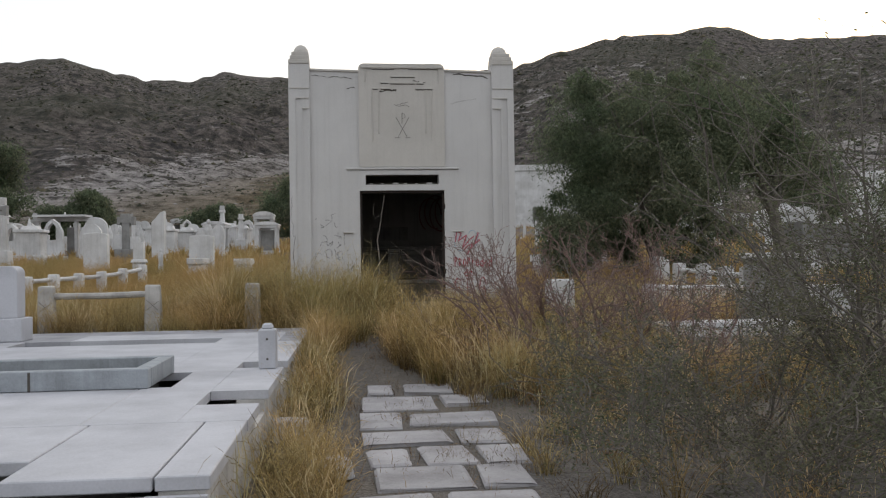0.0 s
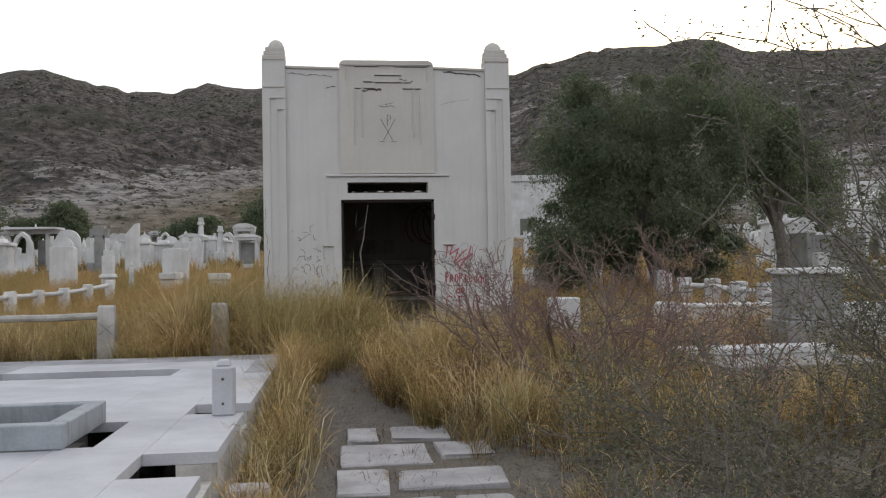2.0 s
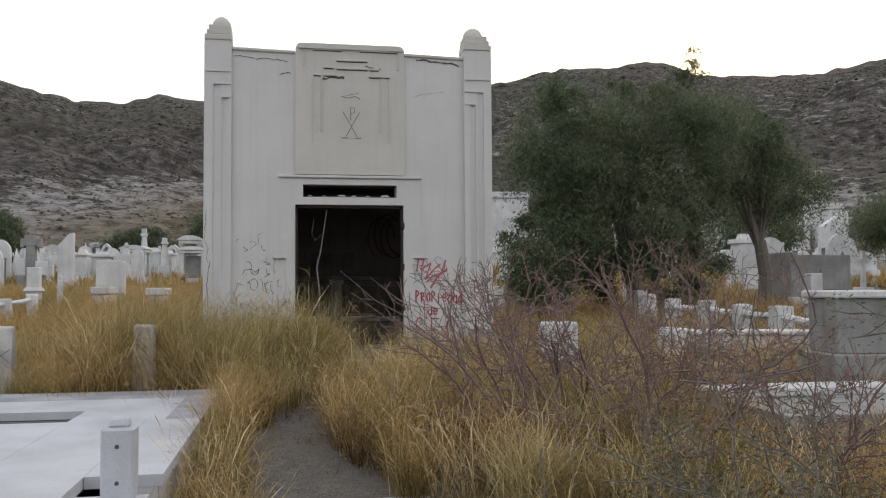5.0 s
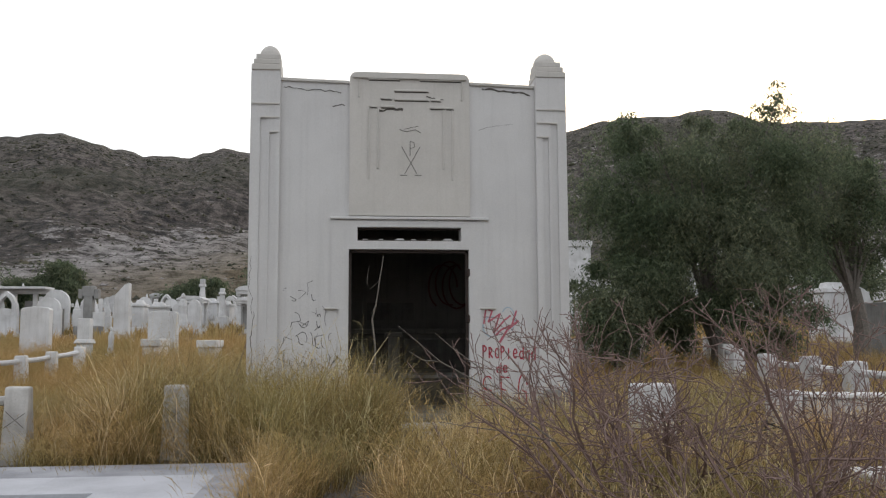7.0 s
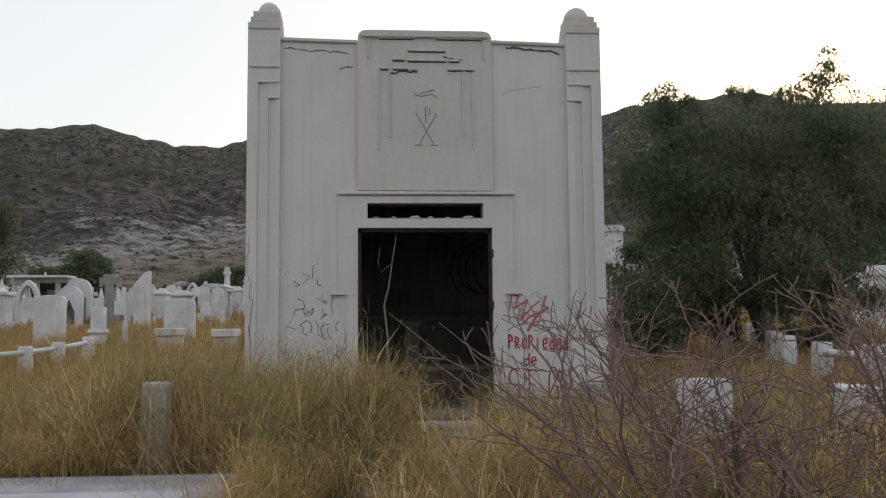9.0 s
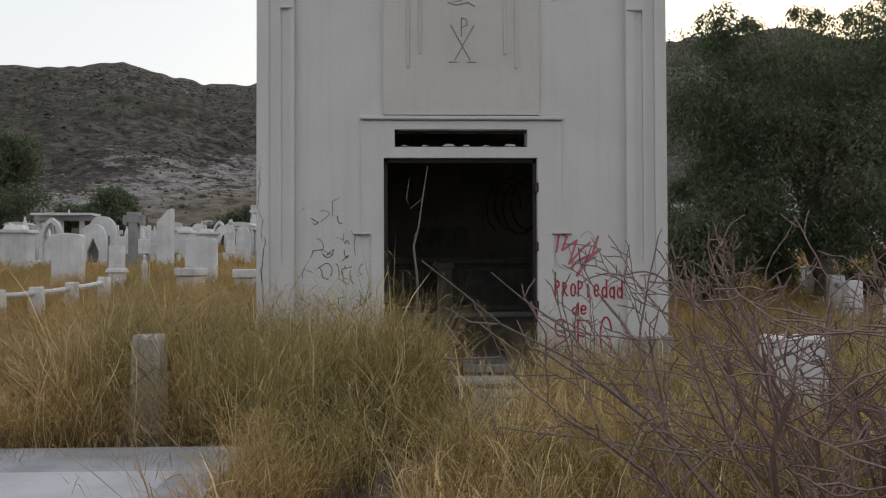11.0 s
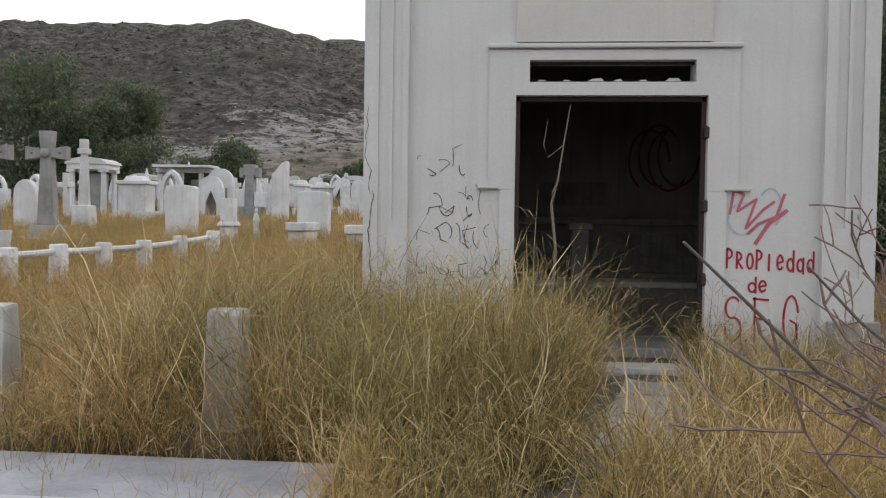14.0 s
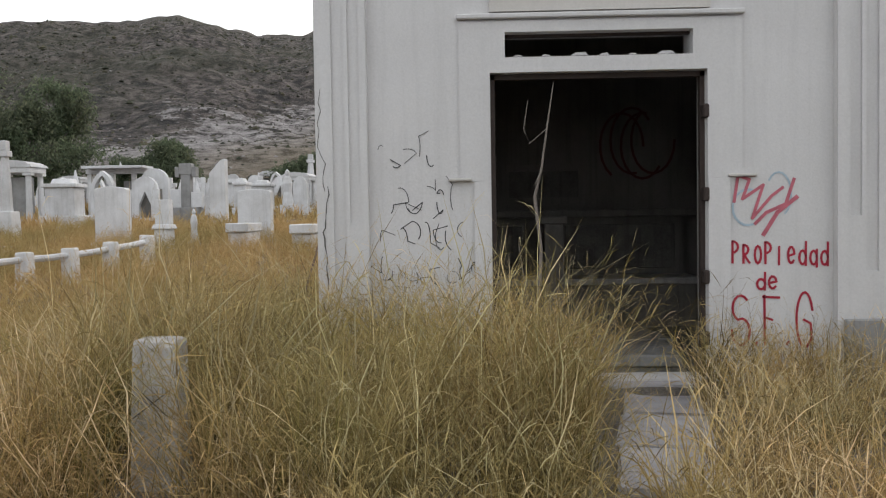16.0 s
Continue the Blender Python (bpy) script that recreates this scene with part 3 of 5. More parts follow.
for k, (x0, x1, y0, y1, z) in enumerate(((0.05, 0.72, 0.5, 1.3, 0.10), (-0.70, 0.0, 0.6, 1.5, 0.12), (0.1, 0.8, 1.4, 2.2, 0.09))):
    fs = thing("loose_slab", TX + (x0 + x1) / 2, TY + (y0 + y1) / 2, TZ + 0.055, 6 * k - 4, "loose broken floor slab inside", "stone slab", "loose slabs inside")
    part("body", rough_up(block(-(x1 - x0) / 2, (x1 - x0) / 2, -(y1 - y0) / 2, (y1 - y0) / 2, 0.0, z, bevel=0.012), 0.01, k, 1), grey_mat, fs)

# ---- spray paint on the walls ----
def ribbon(bm, pts, w, y):
    """A flat stroke of paint with round joints."""
    for (xa, za), (xb, zb) in zip(pts, pts[1:]):
        d = Vector((xb - xa, zb - za))
        if d.length < 1e-5:
            continue
        d.normalize()
        px, pz, ex, ez = -d.y * w, d.x * w, d.x * w * 0.6, d.y * w * 0.6
        bm.faces.new([bm.verts.new((u, y, v)) for u, v in ((xa - px - ex, za - pz - ez), (xb - px + ex, zb - pz + ez), (xb + px + ex, zb + pz + ez), (xa + px - ex, za + pz - ez))])
        y -= 0.00003
    return bm


bowl = arc(0, 0.74, 0.62, 0.26, 90, -90, 8)
ring = arc(0.5, 0.32, 0.38, 0.32, 0, 360, 12)
GLYPHS = {
    "P": [[(0, 0), (0, 1)], bowl],
    "R": [[(0, 0), (0, 0.85)], arc(0, 0.62, 0.55, 0.23, 90, -90, 8), [(0.05, 0.4), (0.7, 0.0)]],
    "O": [arc(0.4, 0.4, 0.36, 0.4, 0, 360, 12)],
    "I": [[(0.3, -0.05), (0.32, 0.8)]],
    "e": [[(0.12, 0.38), (0.75, 0.46)] + arc(0.45, 0.42, 0.36, 0.38, 10, 320, 10)],
    "d": [ring, [(0.86, -0.05), (0.88, 1.05)]],
    "a": [ring, [(0.86, -0.12), (0.86, 0.7)]],
    "S": [arc(0.5, 0.75, 0.42, 0.25, 40, 250, 9) + arc(0.5, 0.27, 0.46, 0.27, 80, -190, 12)],
    "F": [[(0.1, 0), (0.08, 1)], [(0, 0.97), (0.85, 0.95)], [(0.1, 0.55), (0.5, 0.5)]],
    "G": [arc(0.5, 0.5, 0.42, 0.55, 20, 250, 14), [(0.45, 0.5), (0.8, 0.42), (0.85, 0.1), (0.6, -0.05)]],
    ".": [[(0.4, 0.0), (0.5, 0.05)]],
}
red = tagged(new("red_graffiti"), "red spray-painted words on the mausoleum wall", "graffiti")
red.matrix_basis = pose(0, TY - 0.004, 0)


def letters(text, x, z, w, h, gap, thick, rise=0.0):
    for k, ch in enumerate(text):
        bm = bmesh.new()
        for s in GLYPHS[ch]:
            ribbon(bm, [(x + k * (w + gap) + px * w, z + rise * k + pz * h) for px, pz in s], thick, -0.001)
        part("letter", bm, red_paint, red)


letters("PROPIedad", 1.858, 1.30, 0.063, 0.155, 0.0155, 0.0085, -0.003)
letters("de", 2.025, 1.105, 0.075, 0.115, 0.012, 0.0085)
letters("S.F.G", 1.845, 0.70, 0.14, 0.36, -0.025, 0.0085)
scr = random.Random(31)
smear = tagged(new("faded_graffiti"), "faded pink and blue spray scribble on plaster", "graffiti")
smear.matrix_basis = pose(0, TY - 0.004, 0)
bm = bmesh.new()
ribbon(bm, [(1.87, 1.74), (1.90, 1.93), (1.98, 1.90), (1.93, 1.76), (2.08, 1.86), (2.00, 1.62), (2.14, 1.78), (2.22, 1.84)], 0.011, -0.001)
ribbon(bm, [(1.86, 1.935), (2.02, 1.93)], 0.009, -0.0013)
ribbon(bm, [(2.08, 1.50), (2.18, 1.66), (2.32, 1.77)], 0.015, -0.0016)
ribbon(bm, [(2.02, 1.58), (2.1, 1.66), (2.24, 1.72), (2.3, 1.9)], 0.012, -0.0019)
part("red_smear", bm, faded_red, smear)
bm = bmesh.new()
ribbon(bm, arc(1.97, 1.70, 0.11, 0.13, 60, 330, 14), 0.008, -0.0005)
ribbon(bm, arc(2.19, 1.79, 0.09, 0.16, -60, 140, 12), 0.007, -0.0006)
part("blue_smear", bm, blue_paint, smear)
tag = tagged(new("black_graffiti"), "thin black illegible spray tags on plaster", "graffiti")
tag.matrix_basis = pose(0, TY - 0.004, 0)
for z0, x0, x1, hh in ((2.13, -0.72, -0.30, 0.18), (1.80, -0.66, -0.16, 0.20), (1.54, -0.68, -0.06, 0.22), (1.26, -0.70, 0.02, 0.20)):
    x = x0
    while x < x1:
        bm = bmesh.new()
        for _ in range(scr.choice((1, 1, 2))):
            a0 = scr.uniform(0, 360)
            pts = arc(x + 0.04, z0 + scr.uniform(-0.05, 0.05), scr.uniform(0.015, 0.07), hh * scr.uniform(0.2, 0.55), a0, a0 + scr.choice((-1, 1)) * scr.uniform(50, 170), 7)
            if scr.random() < 0.7:
                pts.append((pts[-1][0] + scr.uniform(-0.10, 0.12), pts[-1][1] + scr.uniform(-0.08, 0.08)))
            ribbon(bm, pts, scr.uniform(0.002, 0.0038), -0.001 - 0.0005 * _)
        part("stroke", bm, black_paint, tag)
        x += scr.uniform(0.07, 0.11)
inner = tagged(new("inner_graffiti"), "dim red spray scribble on the back wall", "graffiti")
inner.matrix_basis = pose(0, TY + 3.864, 0)
bm = bmesh.new()
for k in range(4):
    ribbon(bm, arc(1.75 + 0.12 * k, 2.45 + 0.06 * (k % 2), 0.25, 0.38, 40 * k, 40 * k + 240, 14), 0.014, -0.001 - 0.0008 * k)
part("scribble", bm, dim_red, inner)
bm = bmesh.new()
for k in range(7):
    ribbon(bm, [(0.9 + 0.09 * k, 0.78), (0.93 + 0.09 * k, 0.90), (0.96 + 0.09 * k, 0.77)], 0.01, -0.65 - 0.0008 * k)
part("marks", bm, black_paint, inner)

# ---- the marble grave platform beside the path ----
plat = thing("grave_platform", -0.7, 4.0, 0.0, 0, "broad white marble grave platform with open vaults", "grave")
PZ = 0.44


def slab(x0, x1, y0, y1, z1=PZ, thick=0.07):
    """A marble slab; the open joints lie between those at the near end, the rest are filled to a hairline."""
    g = 0.006 if y1 < 5.6 or x0 < -6 and y1 < 7.5 else 0.0008
    return part("slab", block(x0 + g + 0.7, x1 - g + 0.7, y0 + g - 4, y1 - g - 4, z1 - thick, z1, bevel=0.006 if g > 0.002 else 0.0015), far_slab_mat if y1 > 13 else slab_mat, plat)


for r in ((-6.5, -1.60, 4.50, 5.47), (-1.60, -0.92, 4.08, 5.47), (-0.92, -0.66, 4.08, 5.47), (-6.5, -1.66, 5.47, 6.98), (-1.66, -1.09, 5.47, 6.98), (-1.09, -0.66, 5.47, 6.12), (-1.09, -0.66, 6.75, 8.20),
          (-1.44, -1.09, 6.98, 7.97), (-1.66, -1.44, 6.98, 7.04), (-1.70, -1.09, 7.97, 10.90), (-1.09, -0.66, 8.70, 10.90), (-6.5, -1.70, 7.97, 10.90), (-6.5, -3.75, 6.98, 7.97),
          (-1.70, -0.95, 10.90, 11.55), (-0.95, -0.66, 10.90, 13.02), (-6.5, -4.15, 10.90, 11.55), (-6.5, -3.6, 11.55, 13.02), (-3.6, -2.2, 11.55, 12.35), (-3.6, -2.2, 12.35, 13.02), (-2.2, -0.95, 11.55, 12.35), (-2.2, -0.95, 12.35, 13.02)):
    slab(*r)
# body under the slabs, with the open vaults let into it
for x0, x1, y0, y1 in ((-0.90, -0.69, 4.10, 6.12), (-0.90, -0.69, 6.75, 8.20), (-0.90, -0.69, 8.70, 13.0), (-6.5, -0.90, 12.85, 13.0)):
    part("masonry_edge", block(x0 + 0.7, x1 + 0.7, y0 - 4, y1 - 4, -0.4, PZ - 0.072), post_mat, plat, "rough cement edge wall")
# vault masonry takes the dark concrete, so its shade is in the colour
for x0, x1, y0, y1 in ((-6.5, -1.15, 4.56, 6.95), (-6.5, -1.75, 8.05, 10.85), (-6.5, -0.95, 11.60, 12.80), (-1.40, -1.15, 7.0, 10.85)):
    part("masonry", block(x0 + 0.7, x1 + 0.7, y0 - 4, y1 - 4, -0.4, PZ - 0.075), hole_mat, plat, "cement masonry of the vaults, darkened as shade")
for x0, x1, y0, y1 in ((-1.14, -0.91, 6.12, 6.75), (-1.14, -0.91, 8.20, 8.70)):
    part("notch_back", block(x0 + 0.7, x1 + 0.7, y0 - 4.0, y1 - 4.0, -0.3, 0.28), post_mat, plat)
    part("notch_floor", block(-0.90 + 0.7, -0.69 + 0.7, y0 - 4.0, y1 - 4.0, -0.3, 0.27), post_mat, plat)
part("border_slab", rough_up(block(-5.8 - 0.0, -0.22, -3.4, 0.03, 0.22, 0.37, bevel=0.012), 0.006, 2, 0), slab_mat, plat)
# fallen step edge
part("edge_slab", block(-0.25, 0.03, 0.02, 0.06, 0.05, PZ - 0.08), slab_mat, plat)

# near-black colour puts the deep shade of the vaults onto their floors
void_mat = plain("vault_shade", (0.03, 0.027, 0.025), 0.95)
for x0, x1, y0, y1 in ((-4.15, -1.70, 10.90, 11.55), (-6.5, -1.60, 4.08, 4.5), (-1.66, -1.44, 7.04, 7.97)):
    part("vault_floor", block(x0 + 0.705, x1 + 0.695, y0 - 3.995, y1 - 4.005, -0.3, 0.12), void_mat, plat, "open vault floor with shade in its dark colour")
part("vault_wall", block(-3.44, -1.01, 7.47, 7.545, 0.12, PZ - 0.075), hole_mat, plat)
# thin near-black sheets before the wall stand for shaded gaps
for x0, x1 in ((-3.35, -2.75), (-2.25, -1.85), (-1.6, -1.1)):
    part("vault_gap_shade", block(x0, x1, 7.464, 7.469, 0.20, 0.362), void_mat, plat, "dark sheet for the shade of a gap in the vault wall")

kerb = thing("grave_kerb", -2.65, 7.48, PZ, 0, "grey marble grave kerb around an open grave", "grave kerb")
for nm, r in (("near_kerb", (-1.05, 1.05, -0.50, -0.39)), ("far_kerb", (-1.05, 1.05, 0.39, 0.50)), ("end_kerb", (0.93, 1.05, -0.388, 0.388)), ("end_kerb", (-1.05, -0.93, -0.388, 0.388))):
    part(nm, rough_up(block(*r, 0.0, 0.155, bevel=0.008), 0.003, r[0], 1), kerb_mat, kerb)
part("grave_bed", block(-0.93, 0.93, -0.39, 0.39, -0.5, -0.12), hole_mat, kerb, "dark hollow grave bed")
part("kerb_joint", block(0.155, 0.175, -0.503, -0.5, 0.0, 0.15), crack_mat, kerb)


def fence_post(name, x, y, z, w, h, label, group, d=None, rz=0, taper=0.02, mat=None):
    d = d or w
    t = thing(name, x, y, z, rz, label, "post", group)
    bm = block(-w / 2 - taper, w / 2 + taper, -d / 2 - taper, d / 2 + taper, -0.25, h, bevel=0.03, taper=taper, seg=2)
    part("shaft", rough_up(rough_up(bm, 0.012, x + y, 1), 0.008, x - y, 1), mat or post_mat, t)
    return t


mp = thing("marble_post", -0.79, 8.13, PZ, 0, "short white marble post with drilled chain holes", "post")
part("shaft", block(-0.085, 0.075, -0.075, 0.075, 0, 0.36, bevel=0.012), slab_mat, mp)
part("cap", block(-0.06, 0.05, -0.055, 0.055, 0.36, 0.41, bevel=0.012, taper=0.015), slab_mat, mp)
for z in (0.09, 0.27):
    part("chain_hole", tube(bmesh.new(), [(-0.005, -0.078, z), (-0.005, -0.070, z)], 0.011, 8), crack_mat, mp)

fb = thing("fallen_block", -0.17, 5.72, 0.0, 28, "broken white marble block lying by the path", "stone block")
part("body", block(-0.13, 0.13, -0.10, 0.10, 0.0, 0.13, bevel=0.01, taper=0.02), slab_mat, fb)
part("moulding", block(-0.135, 0.10, -0.125, -0.09, 0.005, 0.09, bevel=0.008), slab_mat, fb)
lb = thing("low_stub", -0.52, 7.05, 0.0, 8, "small broken white stone stub in the grass", "stone block")
part("body", rough_up(block(-0.13, 0.13, -0.10, 0.10, -0.1, 0.16, bevel=0.01), 0.01, 8, 1), slab_mat, lb)

hs = thing("headstone", -4.75, 11.85, PZ, 0, "plain white marble headstone on the platform", "headstone")
part("stone", prism([(-0.45, 0.3), (0.45, 0.3), (0.45, 0.85)] + arc(0.35, 0.88, 0.10, 0.09, 0, 90, 4) + [(-0.45, 0.97)], -0.14, 0.14, 0.01), slab_mat, hs)
part("base", block(-0.55, 0.52, -0.2, 0.2, 0.0, 0.3, bevel=0.01), slab_mat, hs)

# ---- paving stones of the path ----
path = tagged(new("path"), "broken white paving stones set in the soil", "path", kind="structure")
prand = random.Random(12)
PAVERS = ((0.12, 0.38, 8.98, 9.50), (0.50, 1.00, 8.98, 9.50), (0.05, 0.76, 8.12, 8.86), (0.84, 1.28, 8.30, 8.86), (0.02, 0.38, 7.26, 7.95), (0.47, 1.22, 7.35, 7.93), (0.05, 0.71, 6.60, 7.12), (0.80, 1.16, 6.60, 7.12),
          (0.08, 0.36, 5.93, 6.46), (0.47, 0.82, 5.93, 6.46), (0.88, 1.2, 5.93, 6.46), (0.12, 0.72, 5.30, 5.84), (0.79, 1.1, 5.30, 5.84), (0.02, 0.45, 4.65, 5.2), (0.52, 1.05, 4.65, 5.2), (0.05, 0.6, 4.0, 4.55), (0.66, 1.1, 4.0, 4.55), (0.0, 0.5, 3.3, 3.9), (0.58, 1.1, 3.3, 3.9),
          (0.98, 1.56, 15.32, 15.98), (0.83, 1.37, 14.58, 15.29), (0.71, 1.22, 13.80, 14.55))
for k, (x0, x1, y0, y1) in enumerate(PAVERS):
    cx, cy = (x0 + x1) / 2, (y0 + y1) / 2
    bm = block(x0 - cx, x1 - cx, y0 - cy, y1 - cy, -0.08, 0.022, bevel=0.014)
    for v in bm.verts:
        v.co.x += prand.uniform(-1, 1) * 0.02
        v.co.y += prand.uniform(-1, 1) * 0.018
    p = part("paving_stone", bm, paver_mat, path)
    p.matrix_basis = pose(cx, cy, float(gz(cx, cy)) + 0.004, prand.uniform(-1.2, 1.2), prand.uniform(-1.2, 1.2), prand.uniform(-3, 3) if y0 < 10 else -11)

# ---- fences and near graves ----
def fence_run(posts, group, label, w=0.22, h=0.62, gaps=()):
    """Stone posts joined by round stone rails; each rail hangs on its post."""
    for k, (x, y) in enumerate(posts):
        z = float(gz(x, y))
        t = fence_post("fence_post", x, y, z, w, h, label, group, mat=white_mat)
        if k + 1 < len(posts) and k not in gaps:
            nx, ny = posts[k + 1]
            dz = float(gz(nx, ny)) - z
            bm = tube(bmesh.new(), [(0, 0, h * 0.8), ((nx - x) / 2, (ny - y) / 2, h * 0.8 + dz / 2 - 0.01), (nx - x, ny - y, h * 0.8 + dz)], 0.055, 8)
            part("rail", bm, white_mat, t)


for k, x in enumerate((-1.60, -3.12, -4.72)):
    p = fence_post("stone_post", x, 14.03, float(gz(x, 14.03)), 0.22, 1.09 - float(gz(x, 14.03)), "weathered grey concrete fence post in tall grass", "concrete grave fence posts", rz=3 * k)
    if k == 2:
        part("rail", tube(bmesh.new(), [(0.1, 0, 0.6), (0.85, 0.0, 0.595), (1.5, 0.01, 0.61)], 0.05, 8), post_mat, p)
    sc = bmesh.new()
    for a, b in (((-0.09, 0.36), (0.10, 0.50)), ((0.09, 0.36), (-0.08, 0.52))):
        ribbon(sc, [a, b], 0.003, -0.148)
    part("scratches", sc, crack_mat, p, "dark crossed scratches")
fence_run([(-6.1 - 0.36 * (26.1 - y), y) for y in (26.1, 25.2, 24.3, 23.4, 22.5, 21.6, 20.7, 19.8, 18.9)], "white fence posts beyond the meadow", "low whitewashed stone fence post with rail")
fence_run([(9.5, 27.0), (8.9, 25.1), (8.35, 23.4), (8.0, 22.1), (7.75, 20.3), (7.6, 18.5), (7.4, 16.9), (7.15, 15.3), (6.95, 13.8)], "white fence posts beside the tree", "low whitewashed stone fence post with rail", 0.26, 0.80, (3,))

kb = thing("white_kerb", 5.1, 14.65, float(gz(5.1, 14.65)), -22, "low white plastered grave kerb with broken end", "grave kerb")
part("wall", rough_up(block(0.25, 3.2, -0.12, 0.12, -0.2, 0.52, bevel=0.02), 0.008, 1, 2), white_mat, kb)
part("end_block", rough_up(block(-0.15, 0.25, -0.2, 0.2, -0.2, 0.60, bevel=0.02), 0.01, 2, 1), white_mat, kb)
part("coping", block(0.25, 3.2, -0.16, 0.16, 0.52, 0.58, bevel=0.015), white_mat, kb)
st = thing("white_stub", 3.27, 13.78, float(gz(3.27, 13.78)), 4, "short white plastered block in the dry grass", "stone block")
part("body", rough_up(block(-0.20, 0.20, -0.16, 0.16, -0.1, 0.76, bevel=0.02), 0.008, 4, 1), white_mat, st)
gs = thing("ledger_tomb", 4.75, 10.55, float(gz(4.75, 10.5)), 0, "grey cement ledger tomb with white edging", "grave")
part("body", rough_up(block(-0.85, 0.95, -0.75, 0.75, -0.2, 0.34, bevel=0.01), 0.006, 4, 2), grey_mat, gs)
part("edging", block(-0.88, 0.98, 0.35, 0.78, 0.342, 0.42, bevel=0.01), white_mat, gs, "white marble edging slab")
gm = thing("grey_monument", 5.9, 11.85, float(gz(5.9, 11.8)), -6, "stacked grey cement grave monument with cross post", "grave monument")
part("base", rough_up(block(-0.42, 0.42, -0.4, 0.4, -0.2, 0.55, bevel=0.012), 0.006, 6, 2), grey_mat, gm)
part("shaft", rough_up(block(-0.33, 0.33, -0.3, 0.3, 0.55, 1.12, bevel=0.012), 0.006, 7, 2), grey_mat, gm)
part("cap", block(-0.38, 0.38, -0.36, 0.36, 1.12, 1.20, bevel=0.015), white_mat, gm)
gr = thing("iron_grate", 4.0, 13.1, float(gz(4.0, 13.1)) + 0.22, 20, "rusty iron grating lying tilted in grass", "grate")
gr.matrix_basis = pose(4.0, 13.1, float(gz(4.0, 13.1)) + 0.26, 14, -6, 20)
for k in range(9):
    part("bar", tube(bmesh.new(), [(-0.62, -0.36 + 0.09 * k, 0), (0.62, -0.36 + 0.09 * k, 0)], 0.008, 5), iron, gr)
for k in range(5):
    part("cross_bar", tube(bmesh.new(), [(-0.6 + 0.3 * k, -0.4, -0.017), (-0.6 + 0.3 * k, 0.4, -0.017)], 0.008, 5), iron, gr)
for lx, ly in ((-0.6, -0.36), (0.6, -0.36), (-0.6, 0.36), (0.6, 0.36)):
    part("leg", tube(bmesh.new(), [(lx, ly, 0), (lx, ly, -0.45)], 0.010, 5), iron, gr)

# ---- the cemetery beyond: monuments of many kinds ----
GR = "white monuments of the far cemetery"


def m_round(t, w, h, mat):
    part("stone", prism([(-w / 2, h * 0.12), (w / 2, h * 0.12), (w / 2, h * 0.72)] + arc(0, h * 0.72, w / 2, h * 0.28, 0, 180, 12)[1:], -0.13, 0.13, 0.015), mat, t)
    part("base", block(-w * 0.62, w * 0.62, -0.25, 0.25, -0.3, h * 0.12, bevel=0.015), mat, t)


def m_slab(t, w, h, mat):
    part("stone", prism([(-w / 2, 0.15), (w / 2, 0.15), (w / 2, h * 0.93)] + arc(w / 2 - 0.1, h * 0.93, 0.1, h * 0.05, 0, 90, 4)[1:] + arc(0, h * 0.955, w / 2 - 0.1, h * 0.045, 70, 110, 4) + arc(-w / 2 + 0.1, h * 0.93, 0.1, h * 0.05, 90, 180, 4), -0.16, 0.16, 0.015), mat, t)
    part("base", block(-w * 0.6, w * 0.6, -0.3, 0.3, -0.3, 0.15, bevel=0.015), mat, t)


def m_latin(t, w, h, mat):
    """A tall cross with flared arms on a sloped plinth."""
    zc = h * 0.80
    part("shaft", prism([(-w * 0.22, h * 0.16), (w * 0.22, h * 0.16), (w * 0.12, zc), (-w * 0.12, zc)], -0.12, 0.12, 0.012), grey_mat, t)
    part("head", prism([(-w * 0.12, zc), (w * 0.12, zc), (w * 0.17, h), (-w * 0.17, h)], -0.12, 0.12, 0.012), grey_mat, t)
    for s in (-1, 1):
        pts = [(s * w * 0.122, zc - w * 0.10), (s * w * 0.5, zc - w * 0.16), (s * w * 0.5, zc + w * 0.16), (s * w * 0.122, zc + w * 0.10)]
        part("arm", prism(pts, -0.115, 0.115, 0.012), grey_mat, t)
        part("bolt_hole", block(s * w * 0.34 - 0.03, s * w * 0.34 + 0.03, -0.118, -0.114, zc - 0.02, zc + 0.02), crack_mat, t)
    bm = bmesh.new()
    bmesh.ops.create_icosphere(bm, subdivisions=2, radius=w * 0.12)
    bmesh.ops.translate(bm, verts=bm.verts, vec=(0, -0.12, zc))
    part("boss", bm, grey_mat, t)
    part("plinth", block(-w * 0.6, w * 0.6, -0.5, 0.5, -0.3, h * 0.16, bevel=0.02, taper=w * 0.28), grey_mat, t)
    part("step", block(-w * 0.8, w * 0.9, -0.8, 0.65, -0.3, h * 0.05, bevel=0.02), mat, t)


def m_plain_cross(t, w, h, mat):
    part("upright", block(-w * 0.16, w * 0.16, -0.09, 0.09, 0.25, h, bevel=0.015), mat, t)
    for s in (-1, 1):
        a, b = sorted((s * w * 0.162, s * w * 0.5))
        part("arm", block(a, b, -0.085, 0.085, h * 0.72, h * 0.72 + w * 0.32, bevel=0.015), mat, t)
    part("plinth", block(-w * 0.55, w * 0.55, -0.35, 0.35, -0.3, 0.25, bevel=0.02, taper=0.03), mat, t)


